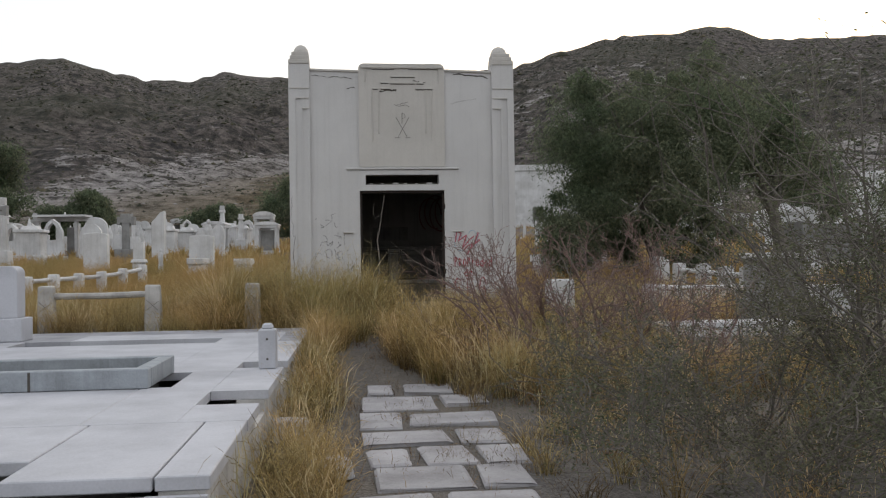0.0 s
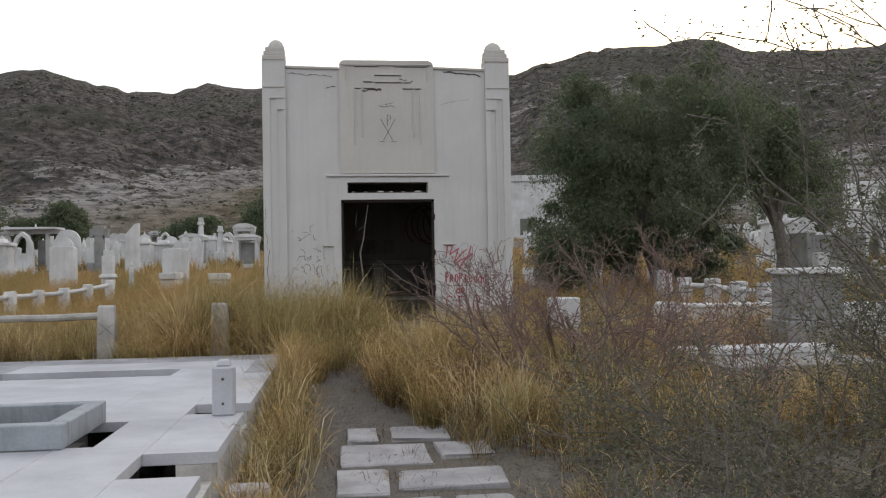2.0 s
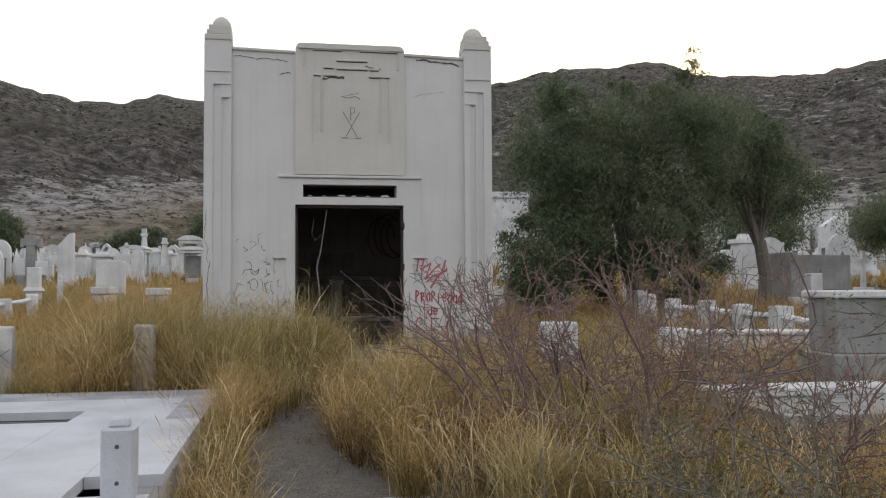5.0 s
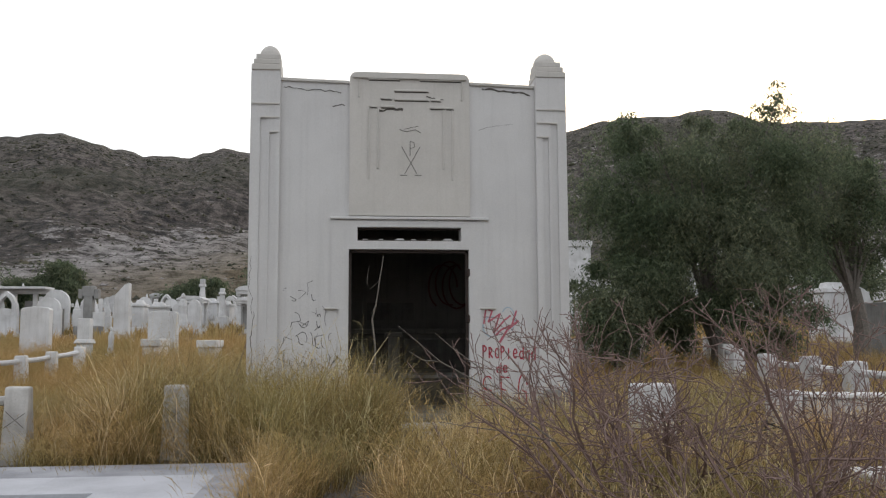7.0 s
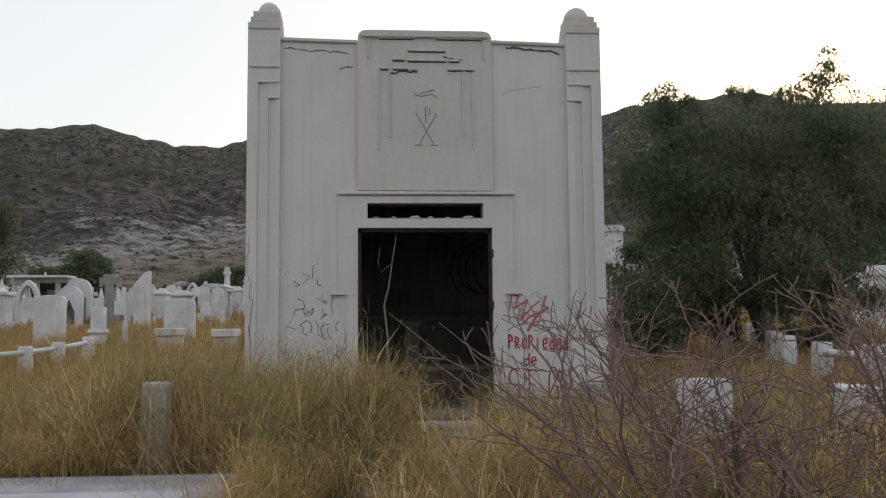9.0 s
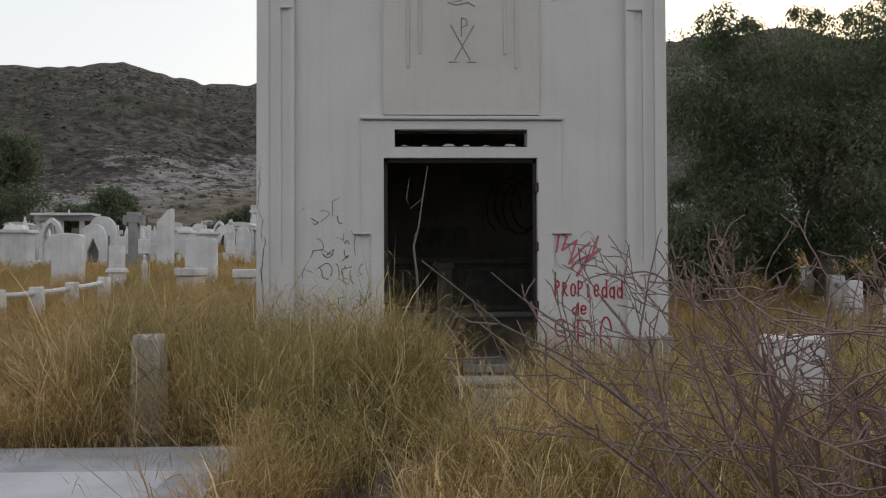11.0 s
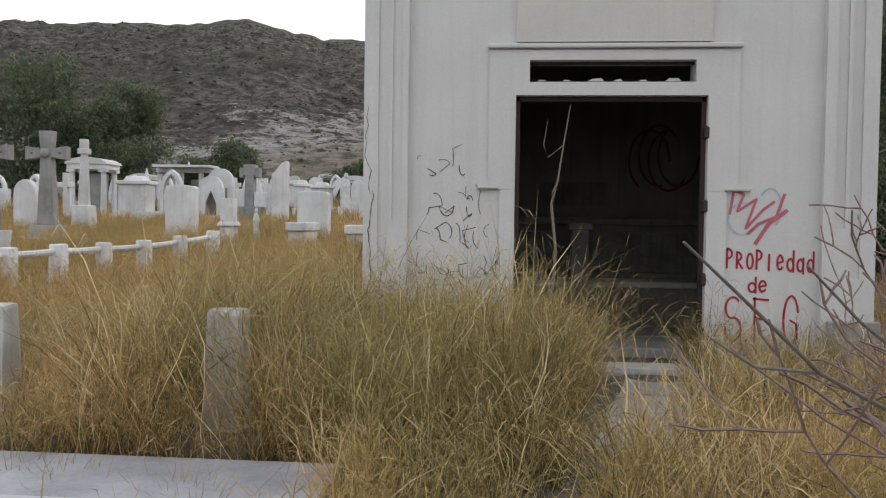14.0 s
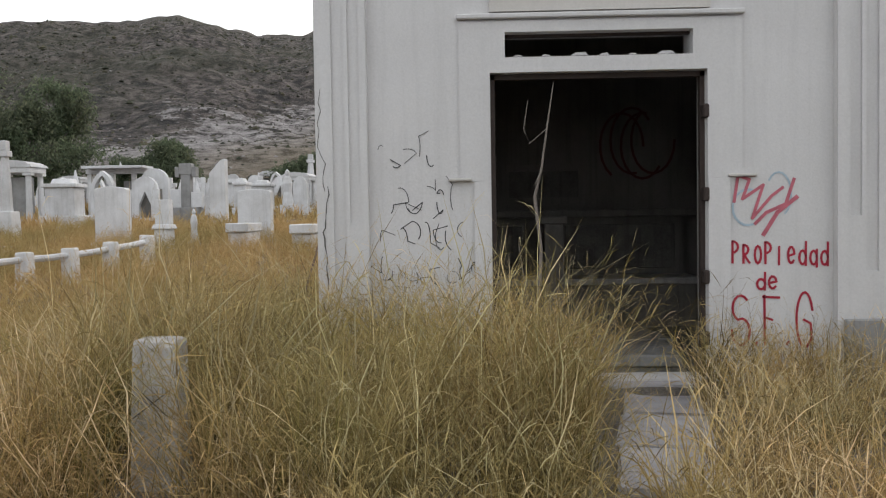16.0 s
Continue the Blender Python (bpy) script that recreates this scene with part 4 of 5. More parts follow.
def m_temple(t, w, h, mat):
    part("floor", block(-w * 0.52, w * 0.52, -0.6, 0.6, -0.3, 0.18, bevel=0.015), mat, t)
    for x in (-0.40, 0.40):
        for y in (-0.45, 0.45):
            bm = tube(bmesh.new(), [(x * w, y, 0.18), (x * w, y, h * 0.4), (x * w, y, h * 0.78)], [w * 0.08, w * 0.072, w * 0.065], 10)
            box(bm, x * w - w * 0.1, x * w + w * 0.1, y - w * 0.09, y + w * 0.09, h * 0.76, h * 0.80)
            part("column", bm, mat, t)
    part("entablature", block(-w * 0.5, w * 0.5, -0.6, 0.6, h * 0.80, h * 0.89, bevel=0.02), mat, t)
    part("pediment", prism([(-w * 0.54, h * 0.89), (w * 0.54, h * 0.89), (w * 0.5, h * 0.935)] + arc(0, h * 0.93, w * 0.46, h * 0.07, 0, 180, 8) + [(-w * 0.5, h * 0.935)], -0.66, 0.66), mat, t)
    part("inner_stone", block(-w * 0.30, w * 0.30, -0.1, 0.3, 0.18, h * 0.74, bevel=0.02), grey_mat, t)


def m_box(t, w, h, mat):
    part("base", block(-w * 0.55, w * 0.55, -0.55, 0.55, -0.3, h * 0.25, bevel=0.02), mat, t)
    part("body", block(-w * 0.42, w * 0.42, -0.42, 0.42, h * 0.25, h * 0.82, bevel=0.015), mat, t)
    part("cornice", block(-w * 0.5, w * 0.5, -0.5, 0.5, h * 0.82, h * 0.90, bevel=0.02), mat, t)
    part("crest", block(-w * 0.3, w * 0.3, -0.3, 0.3, h * 0.90, h, bevel=0.02, taper=0.06), mat, t)


def m_cone(t, w, h, mat):
    part("base", block(-w * 0.5, w * 0.5, -w * 0.5, w * 0.5, -0.3, h * 0.5, bevel=0.015), mat, t)
    part("spire", tube(bmesh.new(), [(0, 0, h * 0.5), (0, 0, h * 0.68), (0, 0, h * 0.9), (0, 0, h)], [w * 0.45, w * 0.38, w * 0.15, 0.02], 12), mat, t)


def m_gothic(t, w, h, mat):
    """A pointed arch over a niche."""
    out = [(-w / 2, 0.0), (-w * 0.36, 0.0), (-w * 0.36, h * 0.5)]
    out += [(-w * 0.30, h * 0.68), (-w * 0.17, h * 0.82), (0, h * 0.90), (w * 0.17, h * 0.82), (w * 0.30, h * 0.68)]
    out += [(w * 0.36, h * 0.5), (w * 0.36, 0.0), (w / 2, 0.0), (w / 2, h * 0.5), (w * 0.44, h * 0.72), (w * 0.26, h * 0.90), (0, h), (-w * 0.26, h * 0.90), (-w * 0.44, h * 0.72), (-w / 2, h * 0.5)]
    part("arch", prism(out, -0.16, 0.16), mat, t)
    part("base", block(-w * 0.6, w * 0.6, -0.35, 0.35, -0.3, 0.14, bevel=0.015), mat, t)
    part("tablet", block(-w * 0.355, w * 0.355, -0.05, 0.1, 0.14, h * 0.48), mat, t)


def m_pergola(t, w, h, mat):
    for x in (-0.46, -0.12, 0.2, 0.46):
        part("pillar", block(x * w - 0.09, x * w + 0.09, -0.1, 0.1, -0.3, h * 0.84, bevel=0.01), mat, t)
    part("beam", block(-w * 0.5, w * 0.5, -0.2, 0.2, h * 0.84, h * 0.93, bevel=0.01), mat, t)
    part("roof_slab", rough_up(block(-w * 0.46, w * 0.44, -0.9, 0.4, h * 0.93, h * 0.98, bevel=0.01), 0.02, 4, 1), mat, t)
    part("urn_knob", tube(bmesh.new(), [(0, 0, h * 0.98), (0, 0, h * 1.02), (0, 0, h * 1.07)], [0.08, 0.05, 0.02], 8), mat, t)
    part("back_stone", block(w * 0.0, w * 0.18, 0.3, 0.5, -0.3, h * 0.7), grey_mat, t)


def m_niche(t, w, h, mat):
    out = [(-w / 2, 0), (-w * 0.22, 0), (-w * 0.22, h * 0.35), (0, h * 0.66), (w * 0.22, h * 0.35), (w * 0.22, 0), (w / 2, 0), (w / 2, h * 0.70)] + arc(0, h * 0.72, w * 0.46, h * 0.28, 0, 180, 10) + [(-w / 2, h * 0.70)]
    part("face", prism(out, -0.3, -0.1), mat, t)
    part("back", block(-w * 0.46, w * 0.46, -0.098, 0.3, -0.3, h * 0.72), hole_mat, t, "dark niche lining")
    part("base", block(-w * 0.55, w * 0.55, -0.42, -0.302, -0.3, 0.1), mat, t)


def m_crosstomb(t, w, h, mat):
    part("stem", block(-w * 0.22, w * 0.22, -0.2, 0.2, 0.5, h * 0.80, bevel=0.015), grey_mat, t)
    part("head", block(-w * 0.30, w * 0.30, -0.2, 0.2, h * 0.80, h, bevel=0.02), grey_mat, t)
    for s in (-1, 1):
        a, b = sorted((s * w * 0.302, s * w * 0.5))
        part("arm", block(a, b, -0.19, 0.19, h * 0.76, h * 0.94, bevel=0.02), grey_mat, t)
    part("base", block(-w * 0.6, w * 0.6, -0.45, 0.45, -0.3, 0.5, bevel=0.02), grey_mat, t)
    part("flank", block(-w * 0.75, -w * 0.222, -0.15, 0.15, 0.5, h * 0.55, bevel=0.02), mat, t)
    part("flank", block(w * 0.222, w * 0.75, -0.15, 0.15, 0.5, h * 0.50, bevel=0.02), mat, t)


def m_broken(t, w, h, mat):
    part("shaft", prism([(-w / 2, 0.2), (w / 2, 0.2), (w / 2, h), (w * 0.2, h * 0.97), (-w * 0.2, h * 0.86), (-w / 2, h * 0.78)], -0.2, 0.2, 0.015), mat, t)
    part("base", block(-w * 0.7, w * 0.7, -0.4, 0.4, -0.3, 0.2, bevel=0.02), mat, t)


def m_urn(t, w, h, mat):
    part("lower_block", block(-w * 0.46, w * 0.46, -w * 0.46, w * 0.46, -0.3, h * 0.42, bevel=0.015, taper=0.02), mat, t)
    part("moulding", block(-w * 0.56, w * 0.56, -w * 0.56, w * 0.56, h * 0.42, h * 0.52, bevel=0.02, taper=0.04), mat, t)
    part("upper_block", block(-w * 0.38, w * 0.38, -w * 0.38, w * 0.38, h * 0.52, h, bevel=0.012), mat, t)


def m_figure(t, w, h, mat):
    """A draped statue as one plain turned shape on its block."""
    prof = ((0.0, 0.46), (0.1, 0.48), (0.35, 0.34), (0.6, 0.42), (0.76, 0.30), (0.82, 0.14), (0.88, 0.22), (0.95, 0.18), (1.0, 0.03))
    bm = tube(bmesh.new(), [(0, 0, h * 0.25 + p * h * 0.75) for p, _ in prof], [r * w for _, r in prof], 10)
    box(bm, -w * 0.6, w * 0.6, -w * 0.6, w * 0.6, -0.3, h * 0.25, bevel=0.012)
    return bm


def m_pot(t, w, h, mat):
    part("bowl", tube(bmesh.new(), [(0, 0, -0.2), (0, 0, h * 0.5), (0, 0, h * 0.93), (0, 0, h)], [w * 0.3, w * 0.4, w * 0.48, w * 0.52], 12), mat, t)


def m_low(t, w, h, mat):
    part("slab", block(-w * 0.5, w * 0.5, -0.7, 0.7, h * 0.7, h, bevel=0.02), mat, t)
    part("body", block(-w * 0.42, w * 0.42, -0.62, 0.62, -0.3, h * 0.7, bevel=0.02), mat, t)


def m_column(t, w, h, mat):
    part("base", block(-w, w, -w, w, -0.3, h * 0.3, bevel=0.02, taper=0.05), mat, t)
    part("shaft", tube(bmesh.new(), [(0, 0, h * 0.3), (0, 0, h * 0.6), (0, 0, h * 0.84)], [w * 0.62, w * 0.5, w * 0.36], 10), mat, t)
    part("capital", block(-w * 0.5, w * 0.5, -w * 0.5, w * 0.5, h * 0.84, h * 0.90, bevel=0.02), mat, t)
    part("cap_block", block(-w * 0.36, w * 0.36, -w * 0.36, w * 0.36, h * 0.90, h, bevel=0.02), mat, t)


def m_grey(t, w, h, mat):
    part("body", block(-w * 0.36, w * 0.5, -0.6, 0.6, -0.3, h * 0.95, bevel=0.02), grey_mat, t)
    part("pier", block(-w * 0.5, -w * 0.362, -0.65, 0.65, -0.3, h, bevel=0.02), grey_mat, t)
    part("plaque", block(0.0, w * 0.35, -0.64, -0.6, h * 0.35, h * 0.7, bevel=0.01), grey_mat, t)
    part("ledge", block(-w * 0.55, w * 0.55, -0.95, -0.652, -0.3, h * 0.22, bevel=0.02), mat, t)


red_iron = plain("oxide_red_iron", (0.16, 0.03, 0.025), 0.6)


def m_redcross(t, w, h, mat):
    part("upright", block(-0.05, 0.05, -0.05, 0.05, -0.3, h, bevel=0.01), red_iron, t)
    part("arm", block(-w / 2, -0.051, -0.04, 0.04, h * 0.62, h * 0.62 + 0.09, bevel=0.01), red_iron, t)
    part("arm", block(0.051, w / 2, -0.04, 0.04, h * 0.62, h * 0.62 + 0.09, bevel=0.01), red_iron, t)


MAKERS = {"round": (m_round, "rounded whitewashed headstone in dry grass", "headstone"), "slab": (m_slab, "broad white headstone slab in dry grass", "headstone"),
          "latin": (m_latin, "tall grey stone cross with flared arms", "cross"), "plain_cross": (m_plain_cross, "plain white stone grave cross", "cross"),
          "temple": (m_temple, "small white temple tomb with columns", "tomb"), "box": (m_box, "white stepped block tomb with cornice", "tomb"),
          "cone": (m_cone, "white pointed grave spire", "monument"), "gothic": (m_gothic, "white pointed-arch grave niche", "tomb"),
          "pergola": (m_pergola, "broken white grave canopy on pillars", "canopy"), "niche": (m_niche, "white tomb with a dark pointed niche", "tomb"),
          "crosstomb": (m_crosstomb, "grey stone monument shaped like a stout cross", "monument"), "broken": (m_broken, "white obelisk broken off at a slant", "obelisk"),
          "urn": (m_urn, "white two-tier stone pedestal in the meadow", "pedestal"), "pot": (m_pot, "white stone flower pot on a grave", "flower pot"),
          "low": (m_low, "low white box grave in grass", "grave"), "column": (m_column, "white memorial column with square cap", "column"),
          "grey": (m_grey, "long grey cement tomb with plaque", "tomb"), "redcross": (m_redcross, "dark red iron grave cross", "cross")}


def monument(kind, x, y, w, top, rz=0.0):
    z = float(gz(x, y))
    h = max(top - z, 0.35)
    if kind in ("statue", "cherub"):
        ob = part("statue", m_figure(None, w, h, None), white_mat)
        ob.matrix_basis = pose(x, y, z, 0, 0, rz)
        return tagged(ob, "weathered pale draped stone figure on block", "statue", GR)
    fn, label, cat = MAKERS[kind]
    t = thing({"round": "headstone", "slab": "headstone", "latin": "stone_cross", "plain_cross": "stone_cross", "low": "low_grave", "grey": "grey_tomb", "redcross": "iron_cross", "pot": "flower_pot", "urn": "stone_pedestal",
               "crosstomb": "cross_monument", "broken": "broken_obelisk", "column": "memorial_column", "cone": "grave_spire", "gothic": "arch_tomb", "pergola": "grave_canopy", "niche": "niche_tomb", "temple": "temple_tomb", "box": "block_tomb"}[kind],
              x, y, z, rz, label, cat, GR)
    fn(t, w, h, white_mat)
    return t


for row in (("gothic", -19.46, 38, 1.26, 3.41), ("latin", -11.49, 27, 1.03, 3.59), ("latin", -11.84, 30, 1.09, 3.81), ("round", -14.79, 34, 0.70, 2.76), ("plain_cross", -15.72, 38, 0.56, 3.18), ("temple", -16.77, 42, 1.60, 3.98), ("box", -14.08, 40, 1.23, 3.18),
            ("cone", -15.93, 45, 0.43, 3.79), ("pergola", -14.86, 47, 2.89, 4.06), ("gothic", -14.79, 45, 0.98, 3.73), ("niche", -12.63, 44, 1.07, 3.41), ("crosstomb", -10.92, 43.6, 0.83, 3.87), ("broken", -8.57, 39.7, 0.55, 3.76)):
    monument(*row)
for row in (("slab", -8.89, 31.4, 0.81, 2.54), ("slab", -5.33, 31.5, 0.83, 2.42), ("urn", -7.12, 30, 0.43, 2.16), ("cherub", -6.42, 30, 0.20, 1.94), ("pot", -9.80, 24, 0.30, 1.34), ("pot", -9.29, 24, 0.30, 1.38), ("box", -9.12, 45, 0.58, 3.33),
            ("box", -8.62, 46.5, 0.91, 3.30), ("statue", -7.27, 45, 0.48, 3.66), ("round", -6.94, 46, 0.59, 3.42), ("low", -5.11, 29.5, 0.5, 1.59), ("low", -3.50, 28.5, 0.5, 1.55), ("column", -7.91, 54, 0.36, 4.90), ("round", -7.70, 50, 0.61, 3.57)):
    monument(*row)
for row in (("temple", -5.20, 52, 1.15, 4.39), ("column", -6.55, 52, 0.35, 4.28), ("box", -7.26, 53, 0.88, 3.79), ("plain_cross", -20.87, 60, 0.76, 4.89), ("column", -12.97, 34, 0.3, 3.98), ("round", -13.02, 46, 1.15, 3.85), ("box", 19.32, 38, 1.41, 3.73), ("niche", 21.61, 40.5, 1.57, 3.74),
            ("grey", 15.07, 27, 1.96, 2.47), ("redcross", 15.29, 29, 0.53, 2.5), ("urn", 12.0, 22, 0.39, 1.78), ("broken", 28.76, 46, 1.53, 5.49), ("plain_cross", 22.58, 35, 0.51, 2.89), ("box", 9.88, 42, 0.99, 3.52), ("temple", 11.25, 46, 1.33, 3.92)):
    monument(*row)
for row in (("crosstomb", 6.69, 25, 0.34, 2.17), ("statue", 8.72, 30, 0.26, 2.53), ("low", 5.68, 26, 0.53, 1.54), ("box", 23.5, 44, 1.71, 3.9), ("niche", 26.3, 42, 1.58, 4.02), ("round", 7.9, 28, 0.39, 1.7)):
    monument(*row)

# the crowd of small white graves behind, as repeats of a few
crowd = random.Random(77)
protos = [monument(k, -9.5 - 1.7 * i, 56 + (i % 3), w, float(gz(0, 57)) + h) for i, (k, w, h) in enumerate((("round", 0.7, 1.2), ("slab", 0.8, 1.0), ("box", 0.9, 1.45), ("plain_cross", 0.6, 1.5), ("niche", 0.9, 1.5), ("low", 1.1, 0.8), ("gothic", 0.8, 1.6), ("temple", 1.2, 1.7), ("cone", 0.4, 1.6)))]
for k in range(150):
    side = crowd.random() < 0.62
    y = crowd.uniform(47, 76)
    x = (-crowd.uniform(0.10, 0.62) if side else crowd.uniform(0.16, 0.75)) * (y - 4) + crowd.uniform(-1, 1)
    copy_thing(crowd.choice(protos), pose(x, y, float(gz(x, y)), 0, 0, crowd.uniform(-14, 14)))

# white buildings at the foot of the right-hand hill
for x, y, w, d, h, tiers in ((18.2, 86, 8.6, 5, 7.4, 1), (25.5, 86, 5.0, 5, 3.2, 1), (33, 82, 4.5, 4, 4.4, 2), (47.5, 86, 8, 5, 4.2, 1), (53.2, 84, 2.6, 3, 6.6, 1)):
    b = thing("white_vault_building", x, y, float(gz(x, y)), -8, "far white plastered burial building with parapet", "building", "white buildings below the hill")
    part("wall", block(-w / 2, w / 2, -d / 2, d / 2, -0.5, h * 0.75, bevel=0.05), white_mat, b)
    part("roof", block(-w / 2 - 0.15, w / 2 + 0.15, -d / 2 - 0.15, d / 2 + 0.15, h * 0.75, h * 0.83, bevel=0.04), white_mat, b)
    if tiers > 1:
        part("upper_wall", block(-w * 0.3, w * 0.3, -d * 0.35, d * 0.35, h * 0.83, h * 1.2, bevel=0.05), white_mat, b)
    part("door", block(-0.5, 0.5, -d / 2 - 0.03, -d / 2, -0.5, 2.0), hole_mat, b, "dark doorway")

# ---- shrubs and trees ----
def branch_mesh(name, segs, material, parent=None, sides=4):
    """Tubes for straight pieces (start, end, radius, radius)."""
    p0 = np.array([s[0] for s in segs], float)
    p1 = np.array([s[1] for s in segs], float)
    r0, r1 = np.array([s[2] for s in segs]), np.array([s[3] for s in segs])
    d = p1 - p0
    d /= np.linalg.norm(d, axis=1, keepdims=True) + 1e-9
    ref = np.where(np.abs(d[:, 2:3]) > 0.9, np.array([[1.0, 0, 0]]), np.array([[0, 0, 1.0]]))
    a = np.cross(d, ref)
    a /= np.linalg.norm(a, axis=1, keepdims=True)
    b = np.cross(d, a)
    v = []
    for p, r in ((p0, r0), (p1, r1)):
        for k in range(sides):
            t = 2 * np.pi * k / sides
            v.append(p + (a * np.cos(t) + b * np.sin(t)) * r[:, None])
    v = np.stack(v, 1).reshape(-1, 3)
    q = np.array([(k, (k + 1) % sides, sides + (k + 1) % sides, sides + k) for k in range(sides)])
    f = (np.arange(len(segs))[:, None, None] * 2 * sides + q[None]).reshape(-1, 4)
    return np_mesh(name, v, f, material, parent=parent)


def roomy(x, y, z):
    """Where branches may grow: clear of the walk, and no higher than the bushes stand."""
    if y < 10.3 and x < np.interp(y, [2, 4.5, 6.5, 10.3], [2.4, 1.15, 1.0, 1.1]):
        return False
    top = np.interp(y, [3, 5, 6, 8.5, 9.5, 14], [2.7, 2.55, 1.5, 1.35, 1.8, 2.15]) - (0.0 if y < 8 else max(0.0, 2.5 - x) * 0.2)
    if y > 9.7 and x < 0.47 * (y - 9.74) + 0.12:
        return False
    return x > 0.45 and z < top


def sprout(rd, segs, p, d, length, r, level, levels, kink, rise, kids, base=(0, 0, 0)):
    """A slightly zigzag, arching branch with alternating side shoots; fills segs."""
    n = (10, 8, 6, 4)[level]
    step = length / n
    chance = (0.66, 0.55, 0.42, 0.0)[level] * (1.15 if kids > 1 else 1.0)
    zig = 1 if rd.random() < 0.5 else -1
    across = d.cross(Vector((rd.gauss(0, 1), rd.gauss(0, 1), rd.gauss(0, 1)))).normalized()
    for i in range(n):
        zig = -zig
        d = (d + across * zig * kink * 0.55 + Vector((rd.gauss(0, kink), rd.gauss(0, kink), rd.gauss(0, kink) + rise)) * 0.5).normalized()
        q = p + d * step * rd.uniform(0.75, 1.25)
        if not roomy(q.x + base[0], q.y + base[1], q.z + base[2]):
            return
        ra, rb = r * (1 - 0.7 * i / n), r * (1 - 0.7 * (i + 1) / n)
        segs.append((tuple(p), tuple(q), ra, rb))
        p = q
        if level < levels and (i > 1 or level > 0) and rd.random() < chance:
            side = (across * zig + Vector((rd.gauss(0, 0.5), rd.gauss(0, 0.5), rd.gauss(0.15, 0.4)))).normalized()
            sprout(rd, segs, p, (d * 0.8 + side * rd.uniform(0.5, 0.95)).normalized(), length * rd.uniform(0.25, 0.58), rb * 0.66, level + 1, levels, kink, rise, kids, base)


def leaves_at(name, pts, size, material, rg, parent=None, spread=0.03, droop=0.3, narrow=0.35):
    """Small pointed leaves (two triangles) about points."""
    n = len(pts)
    c = pts + rg.normal(0, spread, (n, 3))
    az = rg.uniform(0, 2 * np.pi, n)
    d = np.stack([np.cos(az), np.sin(az), rg.normal(-droop, 0.5, n)], -1)
    d /= np.linalg.norm(d, axis=1, keepdims=True)
    s = np.cross(d, rg.normal(0, 1, (n, 3)))
    s /= np.linalg.norm(s, axis=1, keepdims=True) + 1e-9
    L = (size * rg.uniform(0.6, 1.4, n))[:, None]
    v = np.stack([c, c + d * L * 0.5 + s * L * narrow * 0.5, c + d * L, c + d * L * 0.5 - s * L * narrow * 0.5], 1).reshape(-1, 3)
    f = np.arange(n)[:, None] * 4 + np.arange(4)[None]
    return np_mesh(name, v, f, material, parent=parent)


def shrub(x, y, height, stems, seed, lean, levels=3, kids=1, material=None, leaf=0, label="", name="thorn_shrub", out=(0.35, 0.95), thick=0.014, kink=0.24):
    rd = random.Random(seed)
    t = thing(name, x, y, float(gz(x, y)), 0, label, "shrub", "thorn shrubs beside the path")
    every = []
    for k in range(stems):
        segs = []
        az = 2 * math.pi * (k + rd.random()) / stems
        o = rd.uniform(*out)
        d = Vector((math.cos(az) * o + lean[0], math.sin(az) * o + lean[1], rd.uniform(0.7, 1.0))).normalized()
        sprout(rd, segs, Vector((rd.gauss(0, 0.06), rd.gauss(0, 0.06), -0.05)), d, height * rd.uniform(0.75, 1.15), thick * rd.uniform(0.7, 1.25), 0, levels, kink, 0.03, kids, (x, y, float(gz(x, y))))
        segs = [(a, b, max(ra, 0.0034), max(rb, 0.0024)) for a, b, ra, rb in segs if b[2] > -0.1]
        branch_mesh("stem", segs, material or bark, t)
        every += segs
    segs = every
    if leaf:
        rg = np.random.default_rng(seed)
        ends = np.array([s[1] for s in segs if s[2] < 0.006])
        pick = ends[rg.integers(0, len(ends), leaf)]
        leaves_at("leaves", pick, 0.022, leaf_shrub, rg, t, 0.05, 0.0, 0.4)
    return t


BARE = "bare reddish-brown thorn shrub standing in dry grass"
for row in ((2.05, 10.75, 1.7, 7, 3, (-0.55, -0.1)), (2.7, 11.4, 1.5, 6, 5, (-0.1, 0.0)), (2.9, 10.0, 1.5, 6, 8, (-0.1, -0.1)), (3.5, 10.9, 1.35, 6, 11, (0.1, 0.0)), (3.6, 9.0, 1.1, 6, 21, (0.1, -0.1)), (2.3, 9.0, 0.95, 5, 25, (-0.1, -0.1)), (4.3, 12.0, 1.5, 5, 27, (0.1, 0.1))):
    shrub(*row, levels=3, kids=2, label=BARE, thick=0.018)
shrub(3.55, 5.0, 2.8, 16, 40, (-0.25, -0.05), 3, 2, bark_grey, 34000, "large tangled grey thorn bush with tiny leaves", "thorn_bush", (0.3, 1.0), 0.017, 0.24)
shrub(2.9, 6.3, 1.6, 12, 44, (-0.2, 0.0), 3, 2, bark_grey, 20000, "tangled grey thorn bush with tiny leaves", "thorn_bush", (0.6, 1.5), 0.014, 0.24)
shrub(2.3, 4.7, 1.2, 13, 47, (-0.3, 0.1), 3, 2, bark_grey, 15000, "low spreading thorn bush with tiny grey-green leaves", "thorn_bush", (0.8, 1.8), 0.006, 0.22)
shrub(4.9, 7.2, 1.7, 8, 52, (0.0, 0.0), 3, 1, bark_grey, 6000, "tangled grey thorn bush with tiny leaves", "thorn_bush", (0.5, 1.4), 0.016, 0.24)

# dead sapling before the doorway, a dead twig against the wall
ds = thing("dead_sapling", 0.43, 15.95, float(gz(0.43, 15.95)), 0, "pale dead sapling before the dark doorway", "sapling")
